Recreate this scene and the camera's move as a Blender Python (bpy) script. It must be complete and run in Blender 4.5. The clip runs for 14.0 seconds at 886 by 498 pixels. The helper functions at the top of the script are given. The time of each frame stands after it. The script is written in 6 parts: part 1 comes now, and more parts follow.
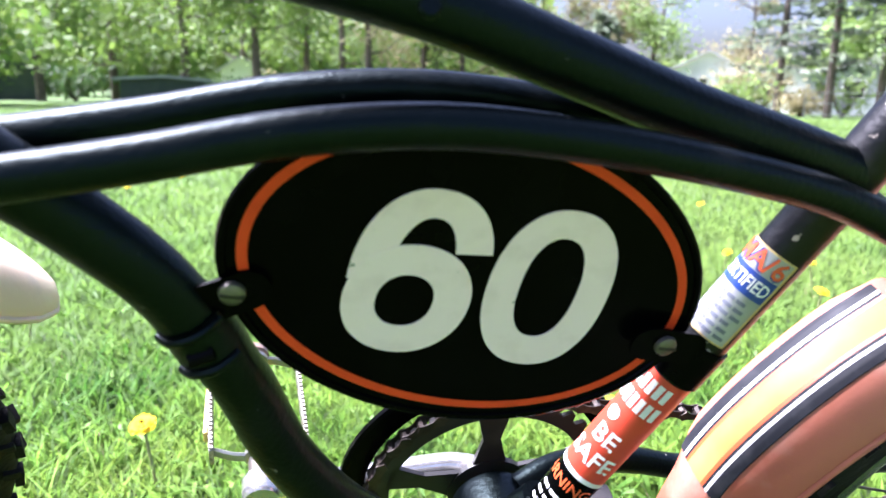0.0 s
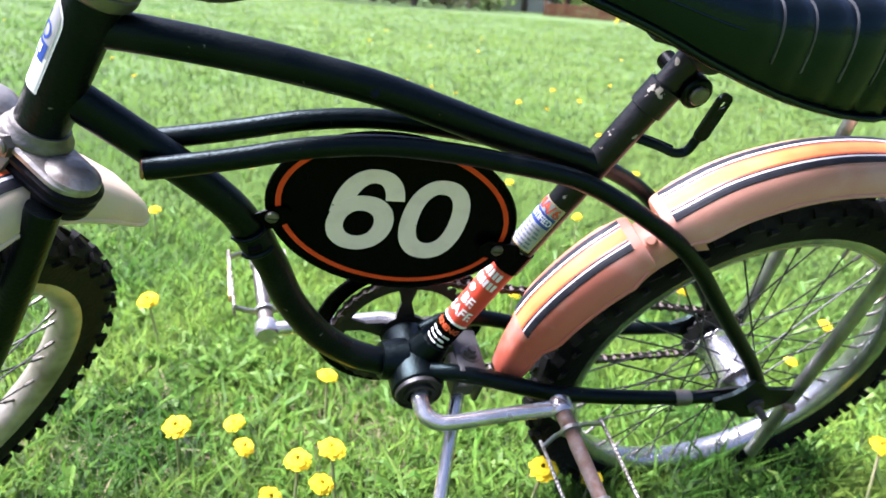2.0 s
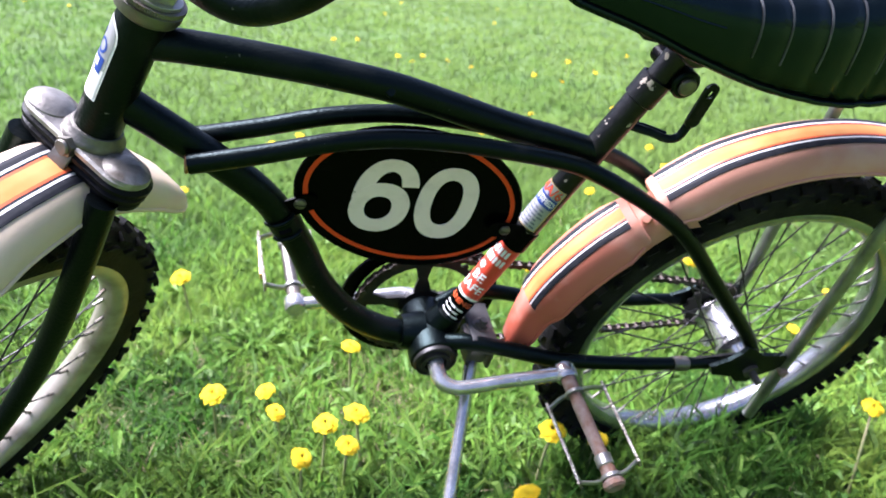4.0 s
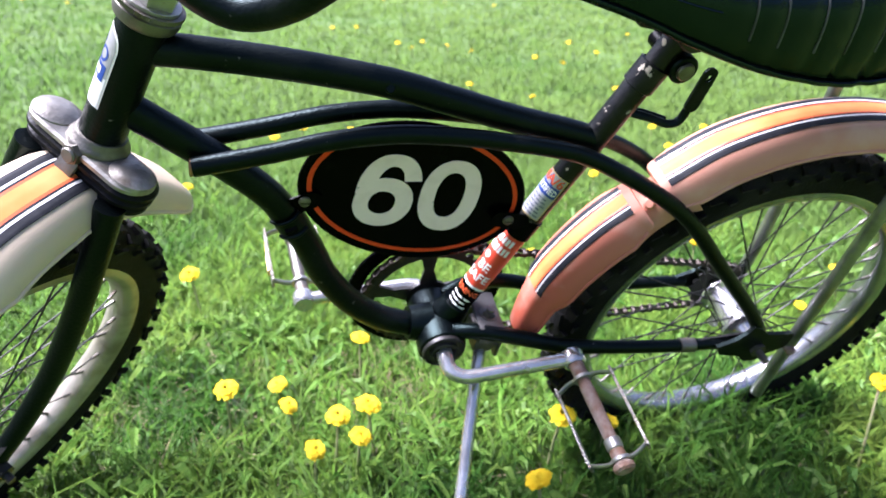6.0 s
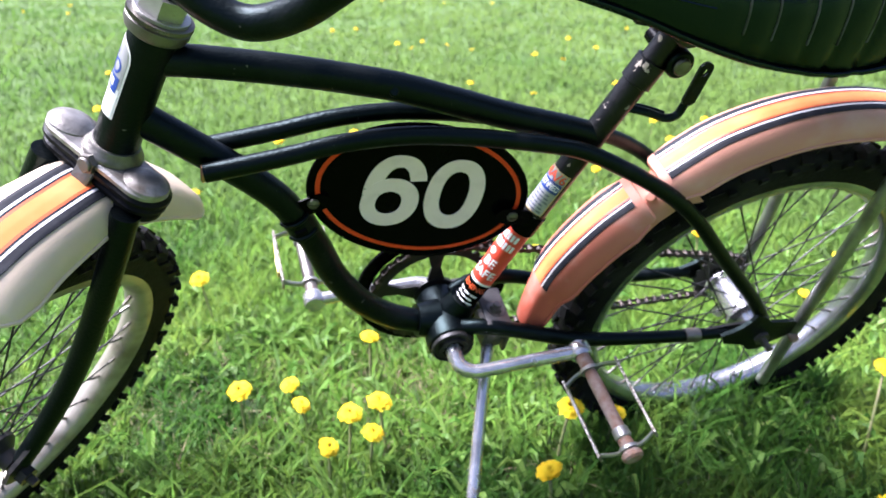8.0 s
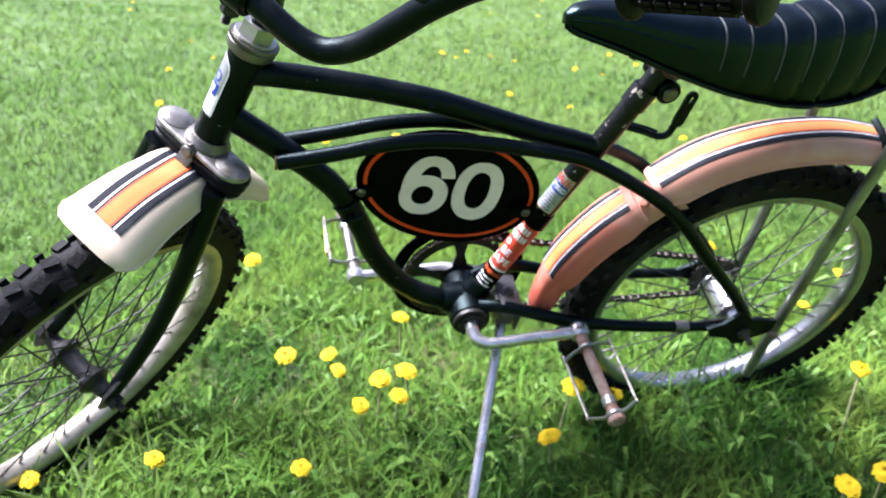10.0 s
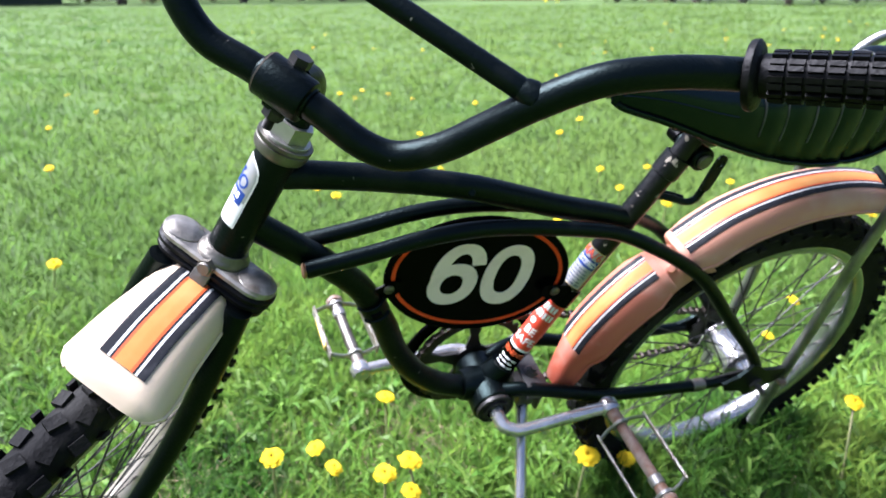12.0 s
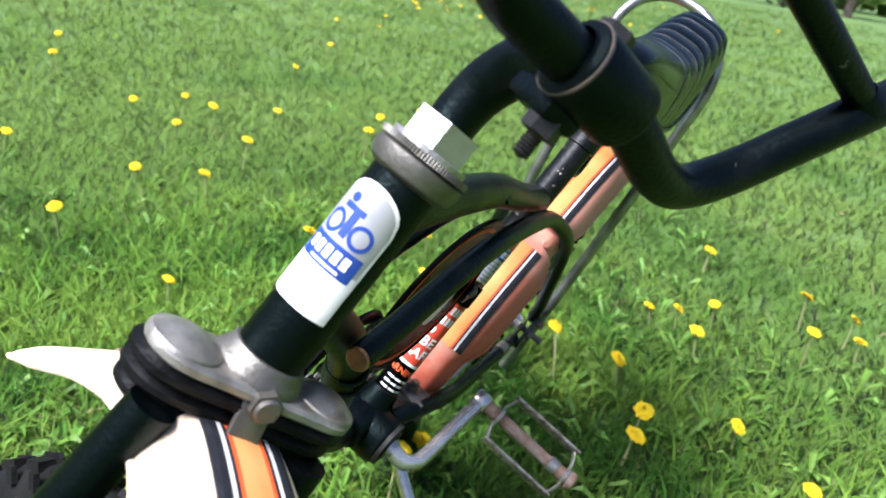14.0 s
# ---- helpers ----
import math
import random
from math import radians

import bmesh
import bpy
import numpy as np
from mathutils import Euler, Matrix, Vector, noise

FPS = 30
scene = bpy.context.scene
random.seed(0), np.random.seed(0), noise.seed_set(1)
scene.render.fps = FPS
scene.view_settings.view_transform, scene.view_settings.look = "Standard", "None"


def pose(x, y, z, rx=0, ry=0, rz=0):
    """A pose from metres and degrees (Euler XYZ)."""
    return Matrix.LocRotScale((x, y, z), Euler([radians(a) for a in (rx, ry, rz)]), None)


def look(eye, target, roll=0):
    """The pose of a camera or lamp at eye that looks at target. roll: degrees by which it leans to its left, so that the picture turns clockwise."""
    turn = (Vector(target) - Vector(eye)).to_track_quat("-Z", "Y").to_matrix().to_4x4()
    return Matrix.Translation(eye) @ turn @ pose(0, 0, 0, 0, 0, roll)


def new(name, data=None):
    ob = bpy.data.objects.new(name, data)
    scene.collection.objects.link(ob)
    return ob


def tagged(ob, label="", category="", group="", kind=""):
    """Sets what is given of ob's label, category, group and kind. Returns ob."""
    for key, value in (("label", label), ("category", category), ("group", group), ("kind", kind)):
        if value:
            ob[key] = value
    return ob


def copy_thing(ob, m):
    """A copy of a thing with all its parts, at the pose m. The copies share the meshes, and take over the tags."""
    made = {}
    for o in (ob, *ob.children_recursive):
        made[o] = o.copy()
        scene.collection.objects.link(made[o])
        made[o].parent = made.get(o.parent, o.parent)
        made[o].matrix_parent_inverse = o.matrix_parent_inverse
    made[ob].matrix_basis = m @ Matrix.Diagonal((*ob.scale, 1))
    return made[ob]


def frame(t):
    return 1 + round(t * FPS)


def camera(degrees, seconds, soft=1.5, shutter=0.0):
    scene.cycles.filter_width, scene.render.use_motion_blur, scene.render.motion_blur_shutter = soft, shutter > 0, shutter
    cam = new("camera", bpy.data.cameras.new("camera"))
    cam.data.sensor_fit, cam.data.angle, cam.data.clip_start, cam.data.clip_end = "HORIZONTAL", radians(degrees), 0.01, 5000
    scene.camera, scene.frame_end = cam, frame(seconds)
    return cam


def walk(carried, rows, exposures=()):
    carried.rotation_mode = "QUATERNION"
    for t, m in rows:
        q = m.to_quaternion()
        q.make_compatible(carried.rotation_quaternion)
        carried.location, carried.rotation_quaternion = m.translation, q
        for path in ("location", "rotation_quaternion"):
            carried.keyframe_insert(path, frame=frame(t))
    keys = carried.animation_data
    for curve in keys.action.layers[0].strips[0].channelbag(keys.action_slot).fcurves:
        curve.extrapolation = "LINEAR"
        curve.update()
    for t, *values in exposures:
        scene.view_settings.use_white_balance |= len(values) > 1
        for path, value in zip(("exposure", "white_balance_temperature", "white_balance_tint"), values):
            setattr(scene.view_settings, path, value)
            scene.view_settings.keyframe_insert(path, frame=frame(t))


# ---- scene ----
cam = camera(61.0, 14.0, soft=1.6, shutter=0.0)
# a small hand-held lens, in focus on the bicycle
cam.data.dof.use_dof, cam.data.dof.focus_distance, cam.data.dof.aperture_fstop = True, 0.52, 10.5
# seconds, eye, a point ahead, lean
ROWS = [
    (0.0, (-0.1330, -0.5075, 0.5263), (0.0888, 0.4476, 0.3297), 1.18),
    (0.5, (-0.1622, -0.5705, 0.5492), (0.0859, 0.3735, 0.3321), 1.87),
    (1.0, (-0.1751, -0.6281, 0.5766), (0.0929, 0.2982, 0.3119), 2.43),
    (1.5, (-0.1737, -0.7130, 0.5997), (0.0908, 0.2066, 0.3091), 3.12),
    (2.0, (-0.1924, -0.7920, 0.6243), (0.0969, 0.1111, 0.3070), 4.48),
    (2.5, (-0.1985, -0.8367, 0.6422), (0.0887, 0.0593, 0.3034), 4.68),
    (3.0, (-0.2062, -0.8471, 0.6467), (0.0723, 0.0500, 0.3036), 4.37),
    (5.5, (-0.2017, -0.8508, 0.6612), (0.0531, 0.0423, 0.2906), 1.75),
    (6.0, (-0.2040, -0.8531, 0.6621), (0.0501, 0.0392, 0.2891), 1.21),
    (6.5, (-0.2034, -0.8561, 0.6650), (0.0473, 0.0355, 0.2881), 0.51),
    (7.0, (-0.2047, -0.8621, 0.6637), (0.0445, 0.0309, 0.2890), 0.07),
    (7.5, (-0.2064, -0.8659, 0.6646), (0.0426, 0.0274, 0.2905), -0.20),
    (8.0, (-0.2096, -0.8679, 0.6667), (0.0380, 0.0258, 0.2927), -0.47),
    (10.5, (-0.2364, -1.0298, 0.7117), (-0.0386, -0.1183, 0.3510), 1.80),
    (11.0, (-0.2429, -0.9916, 0.7204), (0.0444, -0.0851, 0.4110), 2.13),
    (11.5, (-0.2862, -0.9235, 0.7242), (0.0657, -0.0384, 0.4195), 2.59),
    (12.0, (-0.3575, -0.8829, 0.7376), (-0.0102, -0.0045, 0.4090), -0.28),
    (12.5, (-0.4792, -0.7395, 0.7440), (0.0581, 0.0437, 0.4310), -1.37),
    (13.0, (-0.5327, -0.5715, 0.7669), (0.1651, 0.0566, 0.4224), 0.87),
    (13.5, (-0.5676, -0.4946, 0.7480), (0.2072, 0.0250, 0.3877), 3.62),
    (14.0, (-0.5564, -0.4165, 0.7159), (0.2951, -0.0547, 0.3363), 9.20),
]
walk(cam, [(t, look(eye, ahead, lean)) for t, eye, ahead, lean in ROWS], exposures=[(0.0, 2.45, 5500, 29), (1.2, 2.33, 5500, 29), (2.2, 1.95, 5550, 27), (3.0, 1.86, 5550, 26), (8.0, 1.88, 5550, 26), (10.5, 1.82, 5550, 23), (12.0, 1.64, 5550, 20), (13.0, 1.42, 5600, 13), (14.0, 1.36, 5600, 16)])

# ---- daylight ----
SUN_FROM = Vector((-0.44, 0.24, 0.86)).normalized()
world = bpy.data.worlds.new("sky")
scene.world = world
world.use_nodes = True
wn = world.node_tree.nodes
sky = wn.new("ShaderNodeTexSky")
sky.sky_type = "NISHITA"
sky.sun_disc = False
sky.sun_elevation = math.asin(SUN_FROM.z)
sky.sun_rotation = math.atan2(SUN_FROM.x, SUN_FROM.y)
sky.air_density, sky.dust_density, sky.ozone_density = 1.0, 5.0, 1.0
wn["Background"].inputs["Strength"].default_value = 0.060
world.node_tree.links.new(sky.outputs[0], wn["Background"].inputs["Color"])
sun = new("sun", bpy.data.lights.new("sun", "SUN"))
sun.data.energy, sun.data.angle, sun.data.color = 4.8, radians(36), (1.0, 0.96, 0.90)
sun.matrix_world = look(SUN_FROM * 30, (0, 0, 0))


# ---- materials ----
def material(name, colour, rough=0.5, metal=0.0, second=None, scale=30.0, mix=(0.4, 0.65), bump=0.0, bump_scale=200.0,
             third=None, third_scale=6.0, third_mix=(0.58, 0.72), island=0.0, coat=0.0, spread=0.0, transmit=0.0, rough2=None, gloss=0.5, along=None, upright=0.0, sway=1.8, sheen=None):
    """Two scales of noise in colour, one in relief; third lays broad stains over both."""
    m = bpy.data.materials.new(name)
    m.use_nodes = True
    n, ln = m.node_tree.nodes, m.node_tree.links
    b = n["Principled BSDF"]
    b.inputs["Metallic"].default_value, b.inputs["Roughness"].default_value = metal, rough
    b.inputs["Specular IOR Level"].default_value = gloss
    b.inputs["Coat Weight"].default_value = coat
    b.inputs["Coat Roughness"].default_value = 0.2
    co = n.new("ShaderNodeTexCoord")

    def fac(scale, lo, hi, detail=6.0):
        t = n.new("ShaderNodeTexNoise")
        t.inputs["Scale"].default_value, t.inputs["Detail"].default_value = scale, detail
        ln.new(co.outputs["Object"], t.inputs["Vector"])
        r = n.new("ShaderNodeMapRange")
        r.inputs["From Min"].default_value, r.inputs["From Max"].default_value = lo, hi
        ln.new(t.outputs["Fac"], r.inputs["Value"])
        return r.outputs["Result"]

    def blend(f, a, c):
        x = n.new("ShaderNodeMix")
        x.data_type = "RGBA"
        ln.new(f, x.inputs["Factor"])
        for sock, v in ((x.inputs["A"], a), (x.inputs["B"], c)):
            if isinstance(v, tuple):
                sock.default_value = (*v, 1)
            else:
                ln.new(v, sock)
        return x.outputs["Result"]

    col = colour
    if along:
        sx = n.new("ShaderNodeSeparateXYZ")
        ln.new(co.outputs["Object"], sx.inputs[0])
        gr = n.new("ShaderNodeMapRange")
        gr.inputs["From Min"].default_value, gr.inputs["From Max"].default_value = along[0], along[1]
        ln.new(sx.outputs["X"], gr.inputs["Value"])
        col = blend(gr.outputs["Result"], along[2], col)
    if second:
        col = blend(fac(scale, *mix), col, second)
    if third:
        f3 = fac(third_scale, *third_mix)
        col = blend(f3, col, third)
        if rough2 is not None:
            r = n.new("ShaderNodeMapRange")
            r.inputs["To Min"].default_value, r.inputs["To Max"].default_value = rough, rough2
            ln.new(f3, r.inputs["Value"])
            ln.new(r.outputs["Result"], b.inputs["Roughness"])
    if island or spread:
        if island:
            g = n.new("ShaderNodeNewGeometry").outputs["Random Per Island"]
        else:
            g = n.new("ShaderNodeObjectInfo").outputs["Random"]
        hs = n.new("ShaderNodeHueSaturation")
        r = n.new("ShaderNodeMapRange")
        w = island or spread
        r.inputs["To Min"].default_value, r.inputs["To Max"].default_value = 1 - w, 1 + w
        ln.new(g, r.inputs["Value"])
        ln.new(r.outputs["Result"], hs.inputs["Value"])
        r2 = n.new("ShaderNodeMapRange")
        r2.inputs["To Min"].default_value, r2.inputs["To Max"].default_value = 0.5 - 0.05 * w, 0.5 + 0.035 * w
        wn2 = n.new("ShaderNodeTexWhiteNoise")
        wn2.noise_dimensions = "1D"
        ln.new(g, wn2.inputs["W"])
        ln.new(wn2.outputs["Value"], r2.inputs["Value"])
        ln.new(r2.outputs["Result"], hs.inputs["Hue"])
        if isinstance(col, tuple):
            hs.inputs["Color"].default_value = (*col, 1)
        else:
            ln.new(col, hs.inputs["Color"])
        col = hs.outputs["Color"]
    if isinstance(col, tuple):
        b.inputs["Base Color"].default_value = (*col, 1)
    else:
        ln.new(col, b.inputs["Base Color"])
    if bump:
        bp = n.new("ShaderNodeBump")
        bp.inputs["Strength"].default_value, bp.inputs["Distance"].default_value = bump, 0.002
        ln.new(fac(bump_scale, 0.3, 0.7), bp.inputs["Height"])
        ln.new(bp.outputs["Normal"], b.inputs["Normal"])
    if sheen:
        b.inputs["Specular Tint"].default_value = (*sheen, 1)
    if upright:
        # thin blades scatter light like a soft carpet: their normals lean towards the sky
        nz = n.new("ShaderNodeTexNoise")
        nz.inputs["Scale"].default_value = upright
        ln.new(co.outputs["Object"], nz.inputs["Vector"])
        ma = n.new("ShaderNodeVectorMath")
        ma.operation = "MULTIPLY_ADD"
        ln.new(nz.outputs["Color"], ma.inputs[0])
        ma.inputs[1].default_value, ma.inputs[2].default_value = (sway, sway, 0.0), (-sway / 2, -sway / 2, 0.75)
        nn = n.new("ShaderNodeVectorMath")
        nn.operation = "NORMALIZE"
        ln.new(ma.outputs[0], nn.inputs[0])
        ln.new(nn.outputs[0], b.inputs["Normal"])
    if transmit:
        tr = n.new("ShaderNodeBsdfTranslucent")
        if isinstance(col, tuple):
            tr.inputs["Color"].default_value = (*col, 1)
        else:
            ln.new(col, tr.inputs["Color"])
        ms = n.new("ShaderNodeMixShader")
        ms.inputs[0].default_value = transmit
        ln.new(b.outputs[0], ms.inputs[1])
        ln.new(tr.outputs[0], ms.inputs[2])
        ln.new(ms.outputs[0], n["Material Output"].inputs[0])
    return m


PAINT = material("black_frame_paint", (0.0005, 0.0011, 0.0014), 0.34, 0, (0.13, 0.125, 0.11), 130, (0.715, 0.74), 0.12, 350,
                 (0.0080, 0.0086, 0.0084), 22, (0.54, 0.82), rough2=0.52, gloss=0.18, sheen=(0.68, 1.0, 0.97))
PAINT_WORN = material("scuffed_black_paint", (0.0015, 0.002, 0.0024), 0.38, 0, (0.014, 0.0135, 0.0125), 60, (0.52, 0.78), 0.10, 300,
                      (0.34, 0.30, 0.24), 75, (0.655, 0.68), rough2=0.8, gloss=0.3)
BLACK = material("black_enamel", (0.0008, 0.0008, 0.0009), 0.25, 0, (0.0018, 0.0018, 0.002), 40, (0.45, 0.7), gloss=0.04)
DULL = material("tarnished_chrome", (0.20, 0.188, 0.165), 0.46, 0.85, (0.12, 0.11, 0.092), 55, (0.4, 0.7), 0.12, 400,
                (0.16, 0.12, 0.085), 35, (0.6, 0.75), rough2=0.7)
CAP_METAL = material("dusty_crown_metal", (0.36, 0.34, 0.30), 0.42, 0.7, (0.22, 0.205, 0.18), 70, (0.4, 0.65), 0.12, 400,
                     (0.10, 0.082, 0.062), 42, (0.52, 0.66), rough2=0.7)
STRUT_METAL = material("dull_strut_metal", (0.42, 0.42, 0.40), 0.32, 0.9, (0.18, 0.18, 0.175), 30, (0.4, 0.7), 0.1, 300)
SATIN = material("worn_satin_steel", (0.44, 0.43, 0.40), 0.36, 0.75, (0.30, 0.29, 0.265), 40, (0.4, 0.7), 0.08, 300,
                 (0.30, 0.24, 0.18), 50, (0.66, 0.75), rough2=0.6)
RUST = material("rusted_steel", (0.22, 0.12, 0.075), 0.75, 0.2, (0.33, 0.27, 0.23), 60, (0.4, 0.65), 0.3, 400)
WORN_EDGE = material("dusty_edge", (0.13, 0.10, 0.075), 0.7, 0.1, (0.05, 0.045, 0.04), 120, (0.4, 0.65))
STEEL_GREY = material("grey_steel_plate", (0.095, 0.092, 0.088), 0.5, 0.4, (0.055, 0.052, 0.05), 60, (0.4, 0.7), 0.15, 300)
POLISHED = material("polished_steel", (0.64, 0.63, 0.61), 0.20, 0.8, (0.40, 0.39, 0.36), 40, (0.45, 0.7), 0.05, 300,
                    (0.34, 0.28, 0.21), 50, (0.66, 0.76), rough2=0.6)
RAIL_M = material("grimy_cage_steel", (0.46, 0.43, 0.39), 0.45, 0.6, (0.22, 0.19, 0.15), 160, (0.42, 0.6), 0.1, 400)
BRASS = material("brass_plug", (0.50, 0.27, 0.12), 0.4, 0.8, (0.25, 0.13, 0.07), 90, (0.45, 0.7))
RUBBER = material("tyre_rubber", (0.0055, 0.0055, 0.0058), 0.7, 0, (0.013, 0.0128, 0.0122), 20, (0.4, 0.7), 0.25, 250,
                  (0.045, 0.044, 0.040), 9, (0.54, 0.82), gloss=0.10)
GRIP_RUBBER = material("grip_rubber", (0.002, 0.002, 0.0022), 0.45, 0, (0.007, 0.0068, 0.0065), 60, (0.5, 0.7), 0.15, 300, gloss=0.15)
VINYL = material("black_vinyl", (0.0006, 0.0010, 0.0013), 0.24, 0, (0.0014, 0.0020, 0.0024), 18, (0.45, 0.7), 0.10, 300, gloss=0.27, sheen=(0.55, 1.0, 1.0))
PIPING = material("pale_welt", (0.060, 0.062, 0.064), 0.40, 0, (0.006, 0.006, 0.007), 60, (0.4, 0.7))
CHAIN_M = material("oily_chain_steel", (0.030, 0.024, 0.020), 0.5, 0.6, (0.085, 0.066, 0.052), 120, (0.4, 0.7))
SPROCKET_M = material("dull_black_steel", (0.02, 0.019, 0.018), 0.45, 0.3, (0.05, 0.045, 0.04), 40, (0.5, 0.7))
RIM_M = material("weathered_rim", (0.46, 0.47, 0.49), 0.26, 0.92, (0.30, 0.30, 0.30), 30, (0.4, 0.7), 0.1, 200)
RIM_F = material("cream_rim", (0.44, 0.40, 0.32), 0.4, 0.5, (0.24, 0.21, 0.16), 30, (0.45, 0.7), 0.1, 200)
PLASTIC_R = material("sun_faded_orange_plastic", (0.56, 0.270, 0.185), 0.52, 0, (0.60, 0.375, 0.285), 14, (0.5, 0.75), 0.06, 300,
                     (0.42, 0.16, 0.10), 9, (0.62, 0.85), along=(0.08, 0.27, (0.44, 0.09, 0.048)), gloss=0.14)
PLASTIC_F = material("cream_white_plastic", (0.66, 0.53, 0.385), 0.45, 0, (0.58, 0.45, 0.315), 10, (0.45, 0.75), 0.05, 300,
                     (0.50, 0.42, 0.33), 26, (0.66, 0.8))
S_BLACK = material("black_stripe", (0.016, 0.017, 0.021), 0.55, 0, (0.035, 0.036, 0.040), 80, (0.5, 0.75), gloss=0.15)
S_WHITE = material("white_stripe", (0.66, 0.65, 0.62), 0.55, 0, (0.5, 0.48, 0.45), 60, (0.55, 0.75), gloss=0.15)
S_ORANGE = material("orange_stripe", (0.56, 0.225, 0.060), 0.55, 0, (0.61, 0.305, 0.105), 18, (0.4, 0.7), gloss=0.12)
S_RED = material("red_orange_line", (0.66, 0.10, 0.025), 0.4)
DIGIT = material("off_white_print", (0.98, 0.78, 0.78), 0.4, 0, (0.87, 0.68, 0.67), 60, (0.5, 0.75), gloss=0.25, third=(0.25, 0.22, 0.18), third_scale=140, third_mix=(0.70, 0.74))
PLATE_LINE = material("vermilion_print", (0.80, 0.075, 0.013), 0.4, 0, (0.66, 0.06, 0.012), 50, (0.5, 0.7), gloss=0.2)
D_RED = material("red_decal", (0.58, 0.055, 0.025), 0.4, 0, (0.45, 0.04, 0.02), 60, (0.5, 0.75), third=(0.6, 0.5, 0.42), third_scale=120, third_mix=(0.72, 0.75))
D_WHITE = material("white_decal", (0.82, 0.82, 0.79), 0.35, 0, (0.66, 0.65, 0.60), 50, (0.5, 0.75))
D_SILVER = material("silver_decal", (0.46, 0.46, 0.46), 0.36, 0.4, (0.34, 0.34, 0.35), 40, (0.4, 0.7))
D_BLUE = material("blue_decal", (0.018, 0.05, 0.24), 0.35)
D_GOLD = material("gold_decal", (0.62, 0.45, 0.16), 0.4)
BAR_GREY = material("grey_print", (0.15, 0.16, 0.2), 0.5)
GREEN_REFLECT = material("amber_reflector", (0.80, 0.58, 0.16), 0.25, coat=0.6)


# ---- geometry helpers ----
def spline(ctrl, n=8):
    """Smooth points through the control points."""
    c = [Vector(p) for p in ctrl]
    c = [2 * c[0] - c[1], *c, 2 * c[-1] - c[-2]]
    out = []
    for i in range(1, len(c) - 2):
        a, b, d, e = c[i - 1:i + 3]
        for k in range(n):
            t = k / n
            out.append(0.5 * (2 * b + (d - a) * t + (2 * a - 5 * b + 4 * d - e) * t * t + (3 * b - a - 3 * d + e) * t ** 3))
    return out + [c[-2]]


def tube(path, radius, seg=14, caps=True, flat=1.0, up=None):
    """A swept tube: radius is one number or one for each end, flat squashes it across the frame's second axis."""
    pts = [Vector(p) for p in path]
    n = len(pts)
    rad = radius if isinstance(radius, (list, tuple)) else (radius, radius)
    verts, faces = [], []
    tan = [(pts[min(i + 1, n - 1)] - pts[max(i - 1, 0)]).normalized() for i in range(n)]
    u = Vector(up) if up else tan[0].orthogonal()
    for i in range(n):
        u = (u - tan[i] * u.dot(tan[i])).normalized()
        v = tan[i].cross(u)
        f = i / (n - 1) * (len(rad) - 1)
        k = min(int(f), len(rad) - 2)
        r = rad[k] + (rad[k + 1] - rad[k]) * (f - k)
        for j in range(seg):
            a = 2 * math.pi * j / seg
            verts.append(pts[i] + u * (r * math.cos(a)) + v * (r * flat * math.sin(a)))
    for i in range(n - 1):
        for j in range(seg):
            a, b = i * seg + j, i * seg + (j + 1) % seg
            faces.append((a, b, b + seg, a + seg))
    if caps:
        faces.append(tuple(range(seg))[::-1])
        faces.append(tuple(range((n - 1) * seg, n * seg)))
    return verts, faces


def lathe(profile, origin, axis, seg=28, closed=False):
    """A turned form: profile of (radius, height along the axis)."""
    ax = Vector(axis).normalized()
    u = ax.orthogonal().normalized()
    v = ax.cross(u)
    o = Vector(origin)
    verts, faces = [], []
    m = len(profile)
    for j in range(seg):
        a = 2 * math.pi * j / seg
        d = u * math.cos(a) + v * math.sin(a)
        verts += [o + d * r + ax * h for r, h in profile]
    for j in range(seg):
        k = (j + 1) % seg
        for i in range(m if closed else m - 1):
            q = (i + 1) % m
            faces.append((j * m + i, k * m + i, k * m + q, j * m + q))
    return verts, faces


def disc(r, origin, axis, h, seg=24, edge=0.1):
    """A capped cylinder with softened rims, from the origin h along the axis."""
    e = min(r, abs(h)) * edge
    sg = 1 if h > 0 else -1
    return lathe([(0, 0), (r - e, 0), (r, sg * e), (r, h - sg * e), (r - e, h), (0, h)], origin, axis, seg)


def prism(outline, depth, m=None):
    """A flat outline (x, y) given thickness along its z, moved by m."""
    n = len(outline)
    m = m or Matrix()
    verts = [m @ Vector((x, y, 0)) for x, y in outline] + [m @ Vector((x, y, depth)) for x, y in outline]
    faces = [tuple(range(n))[::-1], tuple(range(n, 2 * n))]
    faces += [(i, (i + 1) % n, n + (i + 1) % n, n + i) for i in range(n)]
    return verts, faces


def box(size, m, bevel=0.0):
    bm = bmesh.new()
    bmesh.ops.create_cube(bm, size=1.0)
    bmesh.ops.scale(bm, vec=size, verts=bm.verts)
    if bevel:
        bmesh.ops.bevel(bm, geom=bm.edges[:], offset=bevel, segments=2, affect="EDGES", profile=0.5)
    bmesh.ops.transform(bm, matrix=m, verts=bm.verts)
    bm.verts.index_update()
    out = [v.co.copy() for v in bm.verts], [tuple(v.index for v in f.verts) for f in bm.faces]
    bm.free()
    return out


def stadium(half, r, n=10):
    """A rounded bar's outline, half the length between its end centres."""
    out = []
    for side, start in ((1, -90), (-1, 90)):
        for k in range(n + 1):
            a = radians(start + 180 * k / n)
            out.append((side * half + r * math.cos(a), r * math.sin(a)))
    return out


